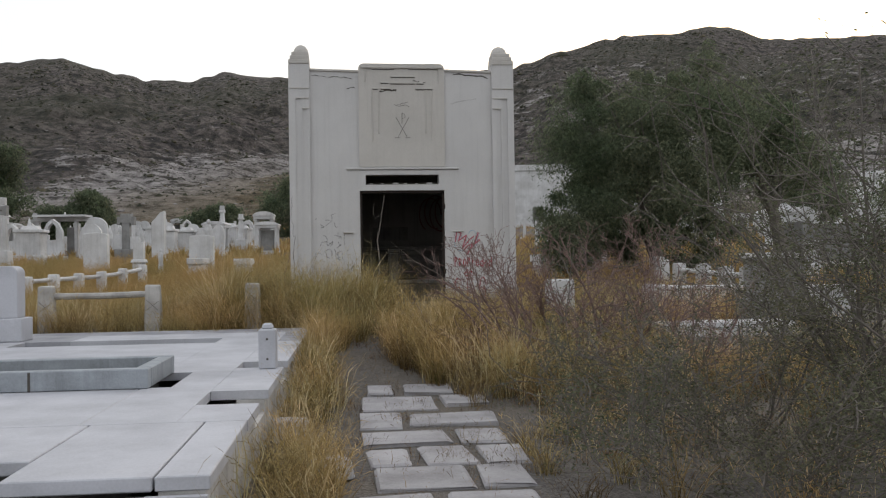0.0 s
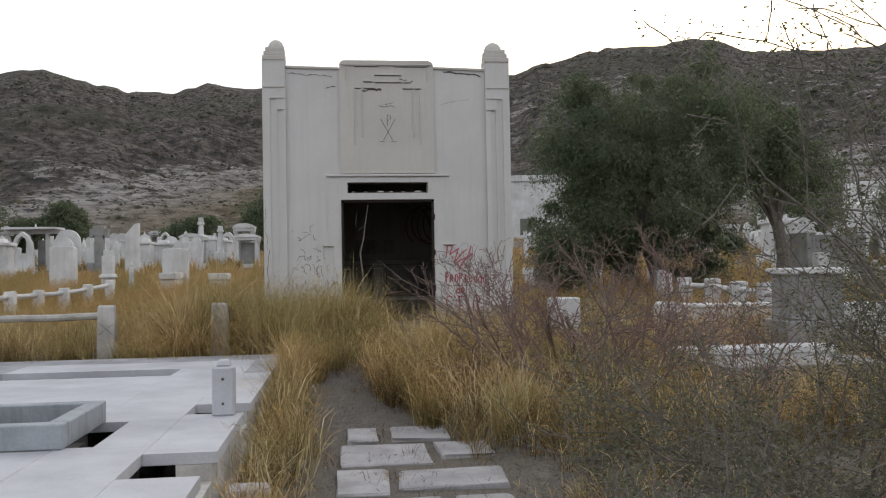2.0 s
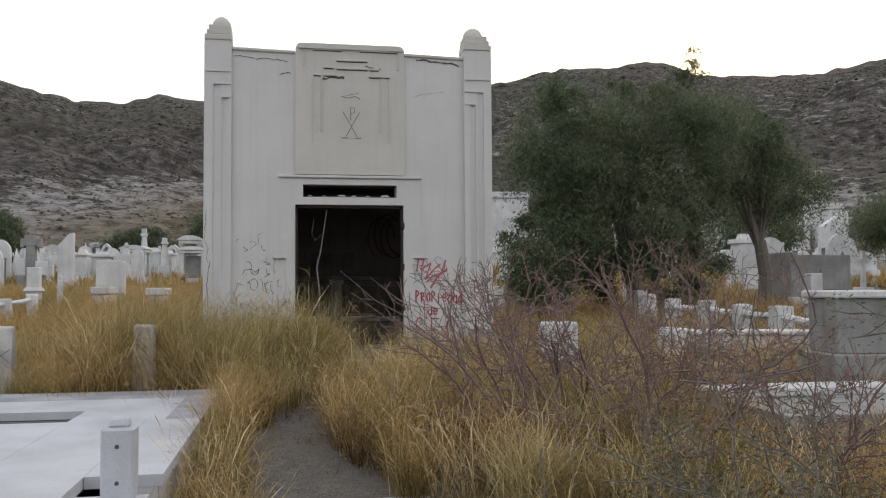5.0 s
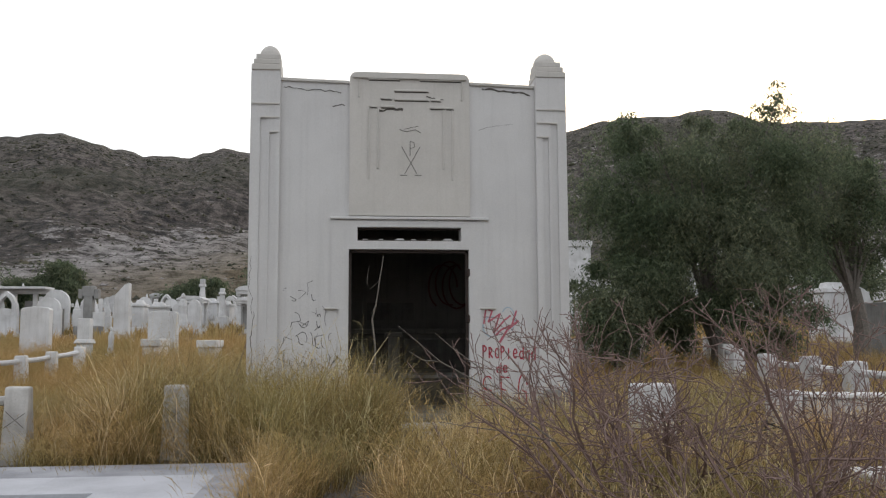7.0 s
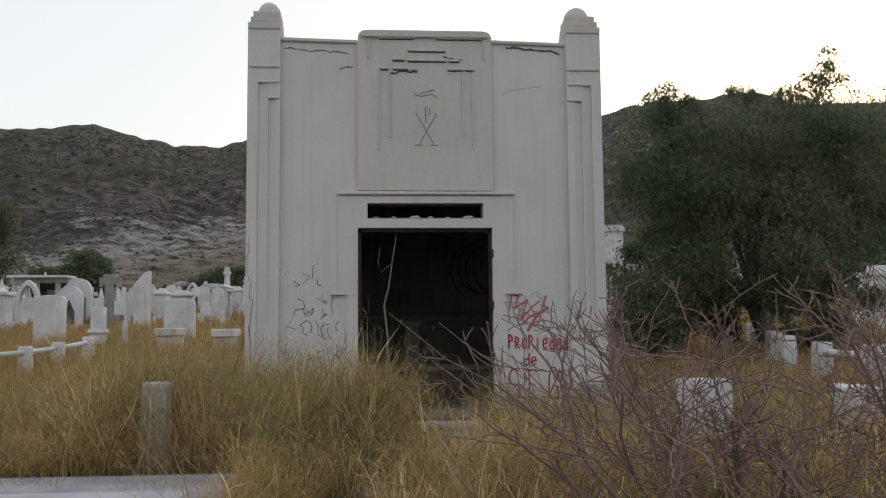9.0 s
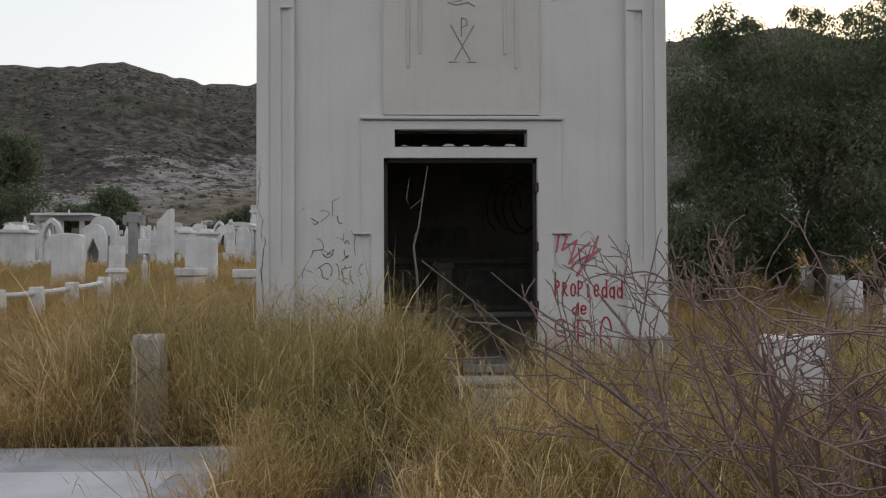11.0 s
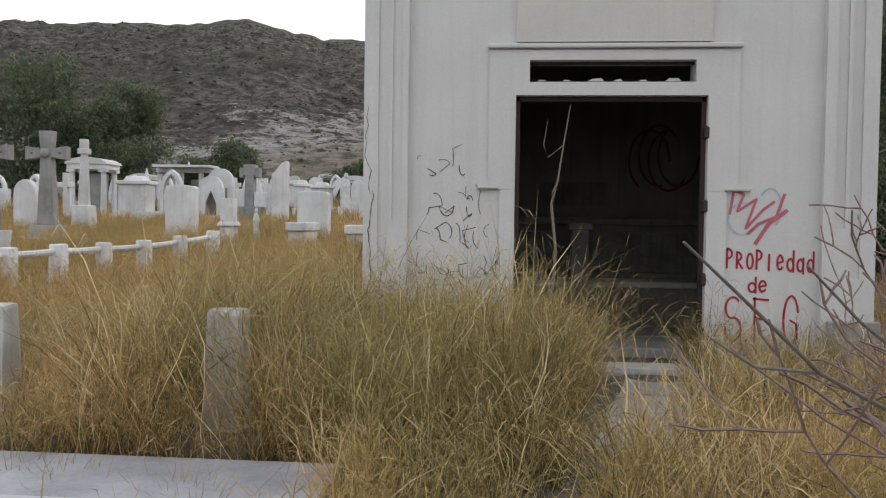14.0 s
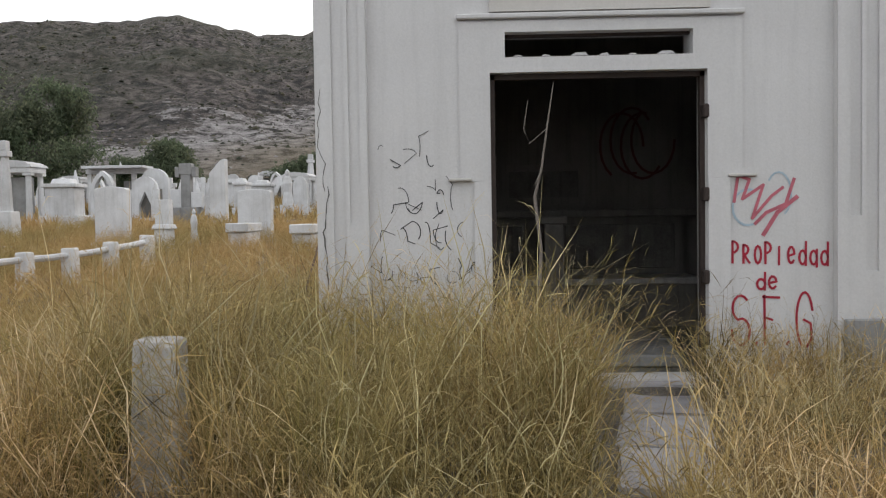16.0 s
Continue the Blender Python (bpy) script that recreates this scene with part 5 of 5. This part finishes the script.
part("stem", tube(bmesh.new(), [(0, 0, -0.1), (-0.02, 0, 0.5), (0.02, 0, 0.85), (0.03, 0, 1.05), (-0.01, 0.02, 1.42), (0.04, 0.0, 1.62), (0.08, 0.0, 1.9), (0.13, 0.0, 2.22)], [0.015, 0.014, 0.013, 0.012, 0.012, 0.009, 0.007, 0.004], 7), dead_wood, ds)
part("twig", tube(bmesh.new(), [(-0.02, 0, 0.5), (-0.08, 0, 0.75), (-0.13, 0.0, 1.1)], [0.007, 0.005, 0.003], 6), dead_wood, ds)
part("twig", tube(bmesh.new(), [(0.04, 0, 1.6), (0.0, 0.0, 1.52), (-0.02, 0.0, 1.50)], [0.009, 0.006, 0.004], 6), dead_wood, ds)
part("twig", tube(bmesh.new(), [(0.08, 0, 1.9), (-0.04, 0.02, 1.80), (-0.08, 0.03, 1.9), (-0.05, 0.03, 2.1)], [0.004, 0.004, 0.004, 0.002], 6), dead_wood, ds)
db = thing("dead_branch", 1.95, 10.7, float(gz(1.95, 10.7)), 0, "pale forked dead branch leaning over the path", "branch")
part("stem", tube(bmesh.new(), [(0.05, 0.05, -0.1), (-0.20, 0.0, 0.42), (-0.45, -0.05, 0.70), (-0.72, -0.10, 0.90), (-0.98, -0.25, 1.10), (-1.25, -0.40, 1.24), (-1.40, -0.55, 1.36), (-1.53, -0.70, 1.46)], [0.009, 0.008, 0.006, 0.005, 0.0045, 0.004, 0.003, 0.002], 7), dead_wood, db)
part("twig", tube(bmesh.new(), [(-0.72, -0.10, 0.90), (-0.98, -0.2, 1.2), (-1.16, -0.32, 1.32), (-1.29, -0.45, 1.42)], [0.005, 0.004, 0.003, 0.002], 6), dead_wood, db)
part("twig", tube(bmesh.new(), [(-0.45, -0.05, 0.70), (-0.80, -0.14, 0.78), (-1.05, -0.2, 0.82), (-1.25, -0.26, 0.86)], [0.006, 0.004, 0.003, 0.002], 6), dead_wood, db)
part("twig", tube(bmesh.new(), [(-1.25, -0.40, 1.24), (-1.36, -0.42, 1.25), (-1.44, -0.45, 1.30)], [0.004, 0.003, 0.002], 6), dead_wood, db)
dt = thing("dead_twig", -1.24, 16.4, float(gz(-1.24, 16.4)), 0, "dark dead twig leaning by the mausoleum corner", "twig")
part("stem", tube(bmesh.new(), [(0.12, 0, -0.05), (0.0, 0, 0.5), (-0.06, 0, 0.75), (0.05, 0, 1.1), (0.09, 0.0, 1.35)], [0.013, 0.012, 0.010, 0.007, 0.004], 6), bark, dt)
part("twig", tube(bmesh.new(), [(0.0, 0, 0.5), (-0.12, 0, 0.35), (-0.2, 0.0, 0.22)], [0.009, 0.007, 0.004], 6), bark, dt)


def fronds(pts, rg, length, leaflets):
    """Hanging sprays: leaflet points along short drooping strands that start at the points."""
    n = len(pts)
    az = rg.uniform(0, 2 * np.pi, n)
    L = length * rg.uniform(0.5, 1.3, n)
    out = np.stack([np.cos(az), np.sin(az), np.zeros(n)], -1)
    t = np.linspace(0.05, 1.0, leaflets)[None, :, None]
    p = pts[:, None, :] + out[:, None, :] * (L * 0.55)[:, None, None] * t
    p[..., 2] += L[:, None] * (0.22 * t[..., 0] - 0.95 * t[..., 0] ** 2)
    return p.reshape(-1, 3)


def tree(x, y, lobes, seed, sprays, leaf_size, label, trunk_h=1.6, trunk_r=0.28, leaflets=8, frond=0.55, narrow=0.2):
    """Trunk and limbs to clumps spread over the crown's lobes (x, y, z, wide, high, share), each clump a bunch of hanging sprays."""
    rd, rg = random.Random(seed), np.random.default_rng(seed)
    t = thing("tree", x, y, float(gz(x, y)), 0, label, "tree", "dark trees of the cemetery")
    fork = Vector((rd.uniform(-0.2, 0.2), rd.uniform(-0.2, 0.2), trunk_h))
    branch_mesh("trunk", [((0, 0, -0.3), (0.08, 0.04, trunk_h * 0.5), trunk_r * 1.25, trunk_r), ((0.08, 0.04, trunk_h * 0.5), tuple(fork), trunk_r, trunk_r * 0.85)], bark_grey, t, 9)
    starts = []
    for lx, ly, lz, wide, high, share in lobes:
        clumps = max(11, int(share * 110))
        for k in range(clumps):
            v = Vector((rd.gauss(0, 1), rd.gauss(0, 1), rd.gauss(0, 1))).normalized() * rd.uniform(0.35, 1.0) ** 0.6
            tip = Vector((lx + v.x * wide, ly + v.y * wide, lz + v.z * high))
            if k % 6 == 0:
                mid = fork.lerp(tip, 0.5) + Vector((rd.uniform(-0.2, 0.2), rd.uniform(-0.2, 0.2), 0.3))
                branch_mesh("limb", [(tuple(fork * rd.uniform(0.75, 1.0)), tuple(mid), trunk_r * 0.30, trunk_r * 0.15), (tuple(mid), tuple(tip), trunk_r * 0.15, trunk_r * 0.04)], bark_grey, t, 5)
            s = min(wide, high) * rd.uniform(0.11, 0.27)
            n = int(sprays * share / clumps * rd.uniform(0.5, 1.5))
            c = rg.normal(0, 1, (n, 3)) * np.array([s, s, s * 0.7])
            starts.append(c + np.array(tip))
    pts = fronds(np.concatenate(starts), rg, frond, leaflets)
    pts = pts[pts[:, 2] > 0.3]
    leaves_at("crown", pts, leaf_size, leaf_tree, rg, t, leaf_size * 0.25, 0.9, narrow)
    return t


tree(8.7, 24.6, ((-1.1, 0, 4.4, 1.85, 1.7, 0.27), (1.0, 0, 4.5, 1.9, 1.75, 0.30), (-0.1, 0.2, 2.5, 2.5, 1.4, 0.32), (-2.5, -0.2, 2.2, 0.95, 0.85, 0.06), (0.2, -0.3, 1.35, 2.1, 0.75, 0.15), (-2.0, 0, 5.75, 0.7, 0.4, 0.025), (0.3, 0, 5.95, 1.2, 0.35, 0.02), (1.5, -0.1, 6.55, 0.42, 0.5, 0.012)), 1, 17500, 0.105,
     "broad dark green pepper tree with drooping foliage", 1.3, 0.22, 8, 0.5, 0.24)
tree(13.2, 26.2, ((-1.0, 0, 4.3, 1.3, 1.25, 0.5), (0.5, 0, 3.7, 1.35, 1.1, 0.36), (-0.2, 0, 5.2, 0.9, 0.5, 0.14)), 3, 4800, 0.10, "airy dark pepper tree with bare gaps", 2.0, 0.2, 7, 0.45, 0.3)
tree(5.9, 23.6, ((0, 0, 1.3, 0.8, 0.75, 1.0),), 2, 1700, 0.10, "small dark tree beside the pepper tree", 0.6, 0.1, 7, 0.4, 0.3)
tree(24.6, 34.5, ((0, 0, 3.0, 2.3, 1.5, 0.8), (0.6, 0, 4.4, 1.5, 0.8, 0.2)), 4, 7000, 0.15, "dark green pepper tree with drooping foliage", 1.6, 0.3, 7, 0.6)
for x, y, h, r, seed in ((-34, 55, 9.5, 4.6, 5), (-28.5, 56, 9.8, 4.4, 6), (-24.0, 58, 8.2, 3.6, 7), (-41, 54, 9.5, 5.0, 8), (-19.5, 64, 4.4, 3.0, 9)):
    tree(x, y, ((0, 0, h * 0.38, r * 0.9, h * 0.30, 0.7), (0.3 * r, 0, h * 0.66, r * 0.55, h * 0.22, 0.3)), seed, 5200, 0.24, "far dark green tree behind the graves", 1.2, 0.3, 6, 0.8, 0.3)
for x, y, h, r, seed in ((-10.5, 68, 3.4, 2.6, 10), (-4.6, 68, 6.2, 2.8, 13), (-1.5, 72, 5.6, 2.6, 14), (32, 60, 7, 3.5, 16)):
    tree(x, y, ((0, 0, h * 0.40, r * 0.9, h * 0.36, 0.75), (0.2 * r, 0, h * 0.7, r * 0.5, h * 0.2, 0.25)), seed, 2600, 0.26, "far dark bushy tree at the foot of the hill", 1.0, 0.25, 6, 0.8, 0.3)

# ---- grass ----
rng = np.random.default_rng(7)


def blade_mesh(name, base, h, lean, spread_az, width, material, head=0.15, segs=3, label="", category="grass", leaflets=0, tone=None):
    """Bent tapering stalks, some with a seed head, and short bent leaves that stand off them."""
    n = len(base)
    ts = np.linspace(0, 1, segs + 1)
    face = rng.uniform(0, 2 * np.pi, n)
    side = np.stack([np.cos(face), np.sin(face), np.zeros(n)], -1)
    out = np.stack([np.cos(spread_az), np.sin(spread_az), np.zeros(n)], -1)
    wave = rng.normal(0, 0.045, (n, 2))
    seeded = rng.random(n) < head

    def spot(t):
        bend = lean * t ** 1.7
        c = base + out * (h * bend)[:, None] + side * (h * (wave[:, 0] * np.sin(3.1 * t) + wave[:, 1] * np.sin(6.2 * t)))[:, None]
        c[:, 2] += h * t * np.sqrt(np.clip(1 - (bend * 0.75) ** 2, 0.12, 1))
        return c

    verts, along = [], []
    for i, t in enumerate(ts):
        c = spot(t)
        w = width * (1 - t) ** 0.6 * 0.5
        if i == segs - 1 and segs > 2:
            w = np.where(seeded, width * 0.72, w)
        if i == segs:
            verts.append(c[:, None, :])
            along.append(np.ones((n, 1)))
        else:
            verts.append(np.stack([c - side * w[:, None], c + side * w[:, None]], 1))
            along.append(np.full((n, 2), t))
    k = 2 * segs + 1
    v = np.concatenate(verts, 1).reshape(-1, 3)
    a = np.concatenate(along, 1).ravel()
    tri = []
    for i in range(segs - 1):
        tri += [(2 * i, 2 * i + 1, 2 * i + 3), (2 * i, 2 * i + 3, 2 * i + 2)]
    tri.append((2 * segs - 2, 2 * segs - 1, 2 * segs))
    f = (np.arange(n)[:, None, None] * k + np.array(tri)[None]).reshape(-1, 3)
    for _ in range(leaflets):
        t = rng.uniform(0.3, 0.95, n)
        p = spot(t)
        az = rng.uniform(0, 2 * np.pi, n)
        d = np.stack([np.cos(az), np.sin(az), rng.uniform(0.1, 2.0, n)], -1)
        d /= np.linalg.norm(d, axis=1, keepdims=True)
        L = (np.clip(h, 0.2, 0.8) * rng.uniform(0.14, 0.36, n))[:, None]
        wd = np.cross(d, rng.normal(0, 1, (n, 3)))
        wd /= np.linalg.norm(wd, axis=1, keepdims=True) + 1e-9
        wd *= (width * rng.uniform(0.28, 0.55, n))[:, None]
        m = p + d * L * 0.55
        e = p + d * L
        e[:, 2] -= L[:, 0] * rng.uniform(0.0, 0.38, n)
        q = np.stack([p, m + wd, e, m - wd], 1).reshape(-1, 3)
        o = len(v) + np.arange(n)[:, None, None] * 4
        v = np.concatenate([v, q])
        a = np.concatenate([a, np.repeat(np.clip(t + 0.15, 0, 1), 4)])
        f = np.concatenate([f, (o + np.array([(0, 1, 3), (1, 2, 3)])[None]).reshape(-1, 3)])
    tone = np.full(n, 0.5) if tone is None else tone
    tones = np.concatenate([np.repeat(tone, k), np.tile(np.repeat(tone, 4), leaflets)])
    ob = np_mesh(name, v, f, material, [("along", a), ("tone", tones)])
    return tagged(ob, label, category, kind="stuff")


open_joint, path_open = [False], [False]


def clear(x, y):
    """True where no grass grows: path, platform, mausoleum and graves."""
    px = np.interp(y, [2, 8.6, 9.7, 11.0, 12.0, 13.3, 15.0, 16], [0.56, 0.45, 0.22, 0.05, 0.18, 0.66, 0.99, 1.25])
    pw = np.interp(y, [2, 8.6, 9.7, 11.0, 12.0, 13.3, 15.0, 16.1], [0.62, 0.62, 0.44, 0.34, 0.22, 0.20, 0.33, 0.40])
    pw = pw + 0.07 * vnoise(x * 3.1, y * 3.1, 9)
    c = (np.abs(x - px) < pw) & (y < 16.2) & (not path_open[0])
    c |= (x < -0.62) & (y < np.where((x < -1.1) & open_joint[0], 12.15, 13.12))
    c |= (x > -1.18) & (x < 3.05) & (y > 15.98) & (y < 20.4)
    for post_x in (-1.60, -3.12, -4.72):
        c |= (np.abs(x - post_x - 0.03) < 0.20) & (y > 13.35) & (y < 14.15)
    c |= (x > 3.95) & (x < 5.7) & (y > 9.8) & (y < 11.4)
    return c


def tufts(x0, x1, y0, y1, per_m2, blades, keep=None):
    """Scattered tufts: centres, then blades round each."""
    n = int((x1 - x0) * (y1 - y0) * per_m2)
    cx, cy = rng.uniform(x0, x1, n), rng.uniform(y0, y1, n)
    ok = ~clear(cx, cy)
    if keep is not None:
        ok &= keep(cx, cy)
    cx, cy = cx[ok], cy[ok]
    m = np.repeat(np.arange(len(cx)), blades)
    az = rng.uniform(0, 2 * np.pi, len(m))
    r = np.abs(rng.normal(0, 1, len(m))) * rng.uniform(0.04, 0.13, len(cx))[m]
    x, y = cx[m] + r * np.cos(az), cy[m] + r * np.sin(az)
    ok = ~clear(x, y)
    x, y, az, m = x[ok], y[ok], az[ok], m[ok]
    size = rng.uniform(0.65, 1.15, len(cx))[m]
    return np.stack([x, y, gz(x, y) - 0.02], -1), az + rng.normal(0, 0.5, len(x)), size, np.clip(rng.normal(0.58, 0.26, len(cx)), 0, 1)[m]


def grow(name, zone, per_m2, blades, height, lean, width, material, label, keep=None, head=0.15, segs=3, hmap=None, leaflets=0):
    b, az, size, tone = tufts(*zone, per_m2, blades, keep)
    n = len(b)
    h = height * size * rng.uniform(0.5, 1.1, n)
    if hmap is not None:
        h *= hmap(b[:, 0], b[:, 1])
    return blade_mesh(name, b, h, rng.uniform(0.05, lean, n), az, np.full(n, width) * rng.uniform(0.7, 1.3, n), material, head, segs, label, "grass", leaflets, tone)


def near_h(x, y):
    """Lower at the path's edge and on the stony ground beside its start, tall in front of the mausoleum."""
    h = np.where(y < 13.0, np.where((x < 0.3) & (y < 10.3), 0.72, 0.95), 0.85)
    h = np.where((x > 1.0) & (y < 7.5), 0.55, h)
    h = np.where((x > 1.7) & (y >= 7.5), 0.74, h)
    h = np.where((x > -2.2) & (x < 0.85) & (y > 12.9), 1.42, h)
    return h * (1 + 0.30 * vnoise(x * 1.15, y * 1.15, 31) + 0.14 * vnoise(x * 3.3, y * 3.3, 33))


stony = lambda x, y: ~((x > 0.9) & (y < 8.2) & (x < 4.2) & (rng.random(len(x)) < 0.86))
grow("tall_grass", (-6.5, 6.5, 2.5, 17.5), 18, 48, 0.68, 0.9, 0.0044, grass_dry, "tall dry straw-yellow grass tufts with seed heads", lambda x, y: stony(x, y) & ~((x > 0.9) & (y < 12.5) & (rng.random(len(x)) < 0.5)), 0.3, 3, near_h, 3)
grow("green_grass", (-6.5, 5.5, 8.0, 17.0), 12, 36, 0.66, 0.9, 0.0044, grass_green, "olive-green grass growing among dry stalks",
     lambda x, y: (vnoise(x * 0.6, y * 0.6, 17) + np.where(x < 1, 0.45, -0.1)) > 0.0, 0.1, 3, near_h, 3)
grow("russet_grass", (0.4, 6.0, 3.0, 13.0), 19, 40, 0.48, 1.15, 0.0044, grass_rust, "reddish-brown dry grass under the thorn shrubs", stony, 0.1, 3, near_h, 2)
grow("seed_stalks", (-6.5, 6.0, 4.0, 16.5), 15, 10, 0.78, 0.8, 0.0040, grass_pale, "pale seed stalks standing over the grass", stony, 0.95, 4, near_h, 2)
grow("edge_grass", (-2.3, 0.4, 13.08, 13.4), 40, 40, 0.66, 1.5, 0.0046, grass_dry, "straw-yellow grass hanging over the platform edge", None, 0.3, 3, None, 3)
walk_edge = lambda x, y: rng.random(len(x)) < 0.55 + 0.45 * vnoise(x * 2.3, y * 2.3, 41)
path_open[0] = True
grow("path_litter", (-0.5, 1.6, 4.0, 13.5), 22, 9, 0.16, 2.2, 0.004, grass_rust, "short dead grass and litter strewn over the path", walk_edge, 0.0, 2, None, 1)
path_open[0] = False
tuft_x = lambda x, y: (np.abs(x - np.array([-1.9, -2.35, -2.9, -1.35, -3.6, -1.2, -5.0])[:, None]) < 0.12).any(0)
open_joint[0] = True
grow("slab_tufts", (-5.2, -1.1, 12.2, 12.9), 16, 40, 0.36, 1.0, 0.005, grass_green, "small grass tufts in the slab joints", tuft_x, 0.0, 3)
open_joint[0] = False
grow("middle_grass", (-22, 16, 16.5, 38), 9, 36, 0.60, 0.9, 0.008, grass_far, "golden dry meadow grass between the graves", None, 0.1, 2, None, 1)
grow("far_grass", (-45, 40, 36, 92), 0.9, 24, 0.65, 0.8, 0.05, grass_far, "far golden dry grass", None, 0.0, 2)


# ---- loose rock and scrub on the hills ----
def lumps(name, n, keep, size, squash, material, label, category, seed):
    """Many small uneven eight-sided lumps lying on the slope."""
    rg = np.random.default_rng(seed)
    az, r = rg.uniform(-42, 44, n), 95 + 318 * rg.random(n) ** 0.8
    c, rock, foot = land(az, r)
    ok = rg.random(n) < keep(rock, foot, r)
    c, r = c[ok], r[ok]
    m = len(c)
    s = size * rg.lognormal(0, 0.45, m) * (0.6 + r / 380)
    dirs = np.array([(1, 0, 0), (0, 1, 0), (-1, 0, 0), (0, -1, 0), (0, 0, 1), (0, 0, -1)], float)
    v = dirs[None] * rg.uniform(0.6, 1.3, (m, 6, 1)) * s[:, None, None] * np.array([1.25, 1, squash])
    t = rg.uniform(0, 6.28, m)
    co, si = np.cos(t)[:, None], np.sin(t)[:, None]
    v = np.stack([v[..., 0] * co - v[..., 1] * si, v[..., 0] * si + v[..., 1] * co, v[..., 2]], -1) + c[:, None, :]
    f = np.array([(0, 1, 4), (1, 2, 4), (2, 3, 4), (3, 0, 4), (1, 0, 5), (2, 1, 5), (3, 2, 5), (0, 3, 5)])
    f = (np.arange(m)[:, None, None] * 6 + f[None]).reshape(-1, 3)
    return tagged(np_mesh(name, v.reshape(-1, 3), f, material), label, category, kind="stuff")


hill_rock_mat = stone("hill_rock", (0.36, 0.33, 0.32), (0.17, 0.155, 0.15), 0.5, 4, 0.5, 0.95)
scrub_mat = foliage("hill_scrub", [(0.0, (0.028, 0.03, 0.022)), (0.7, (0.06, 0.06, 0.04)), (1.0, (0.10, 0.09, 0.06))], None, 0.0)
lumps("hill_rocks", 40000, lambda k, f, r: np.clip(k * 0.75 - 0.22, 0.03, 0.8) * (1 - f), 0.22, 0.5, hill_rock_mat, "pale loose rocks and ledges on the slope", "rocks", 3)
lumps("hill_scrub", 34000, lambda k, f, r: 0.75 - 0.2 * k, 0.21, 0.8, scrub_mat, "low dark desert scrub dotting the hills", "scrub", 4)
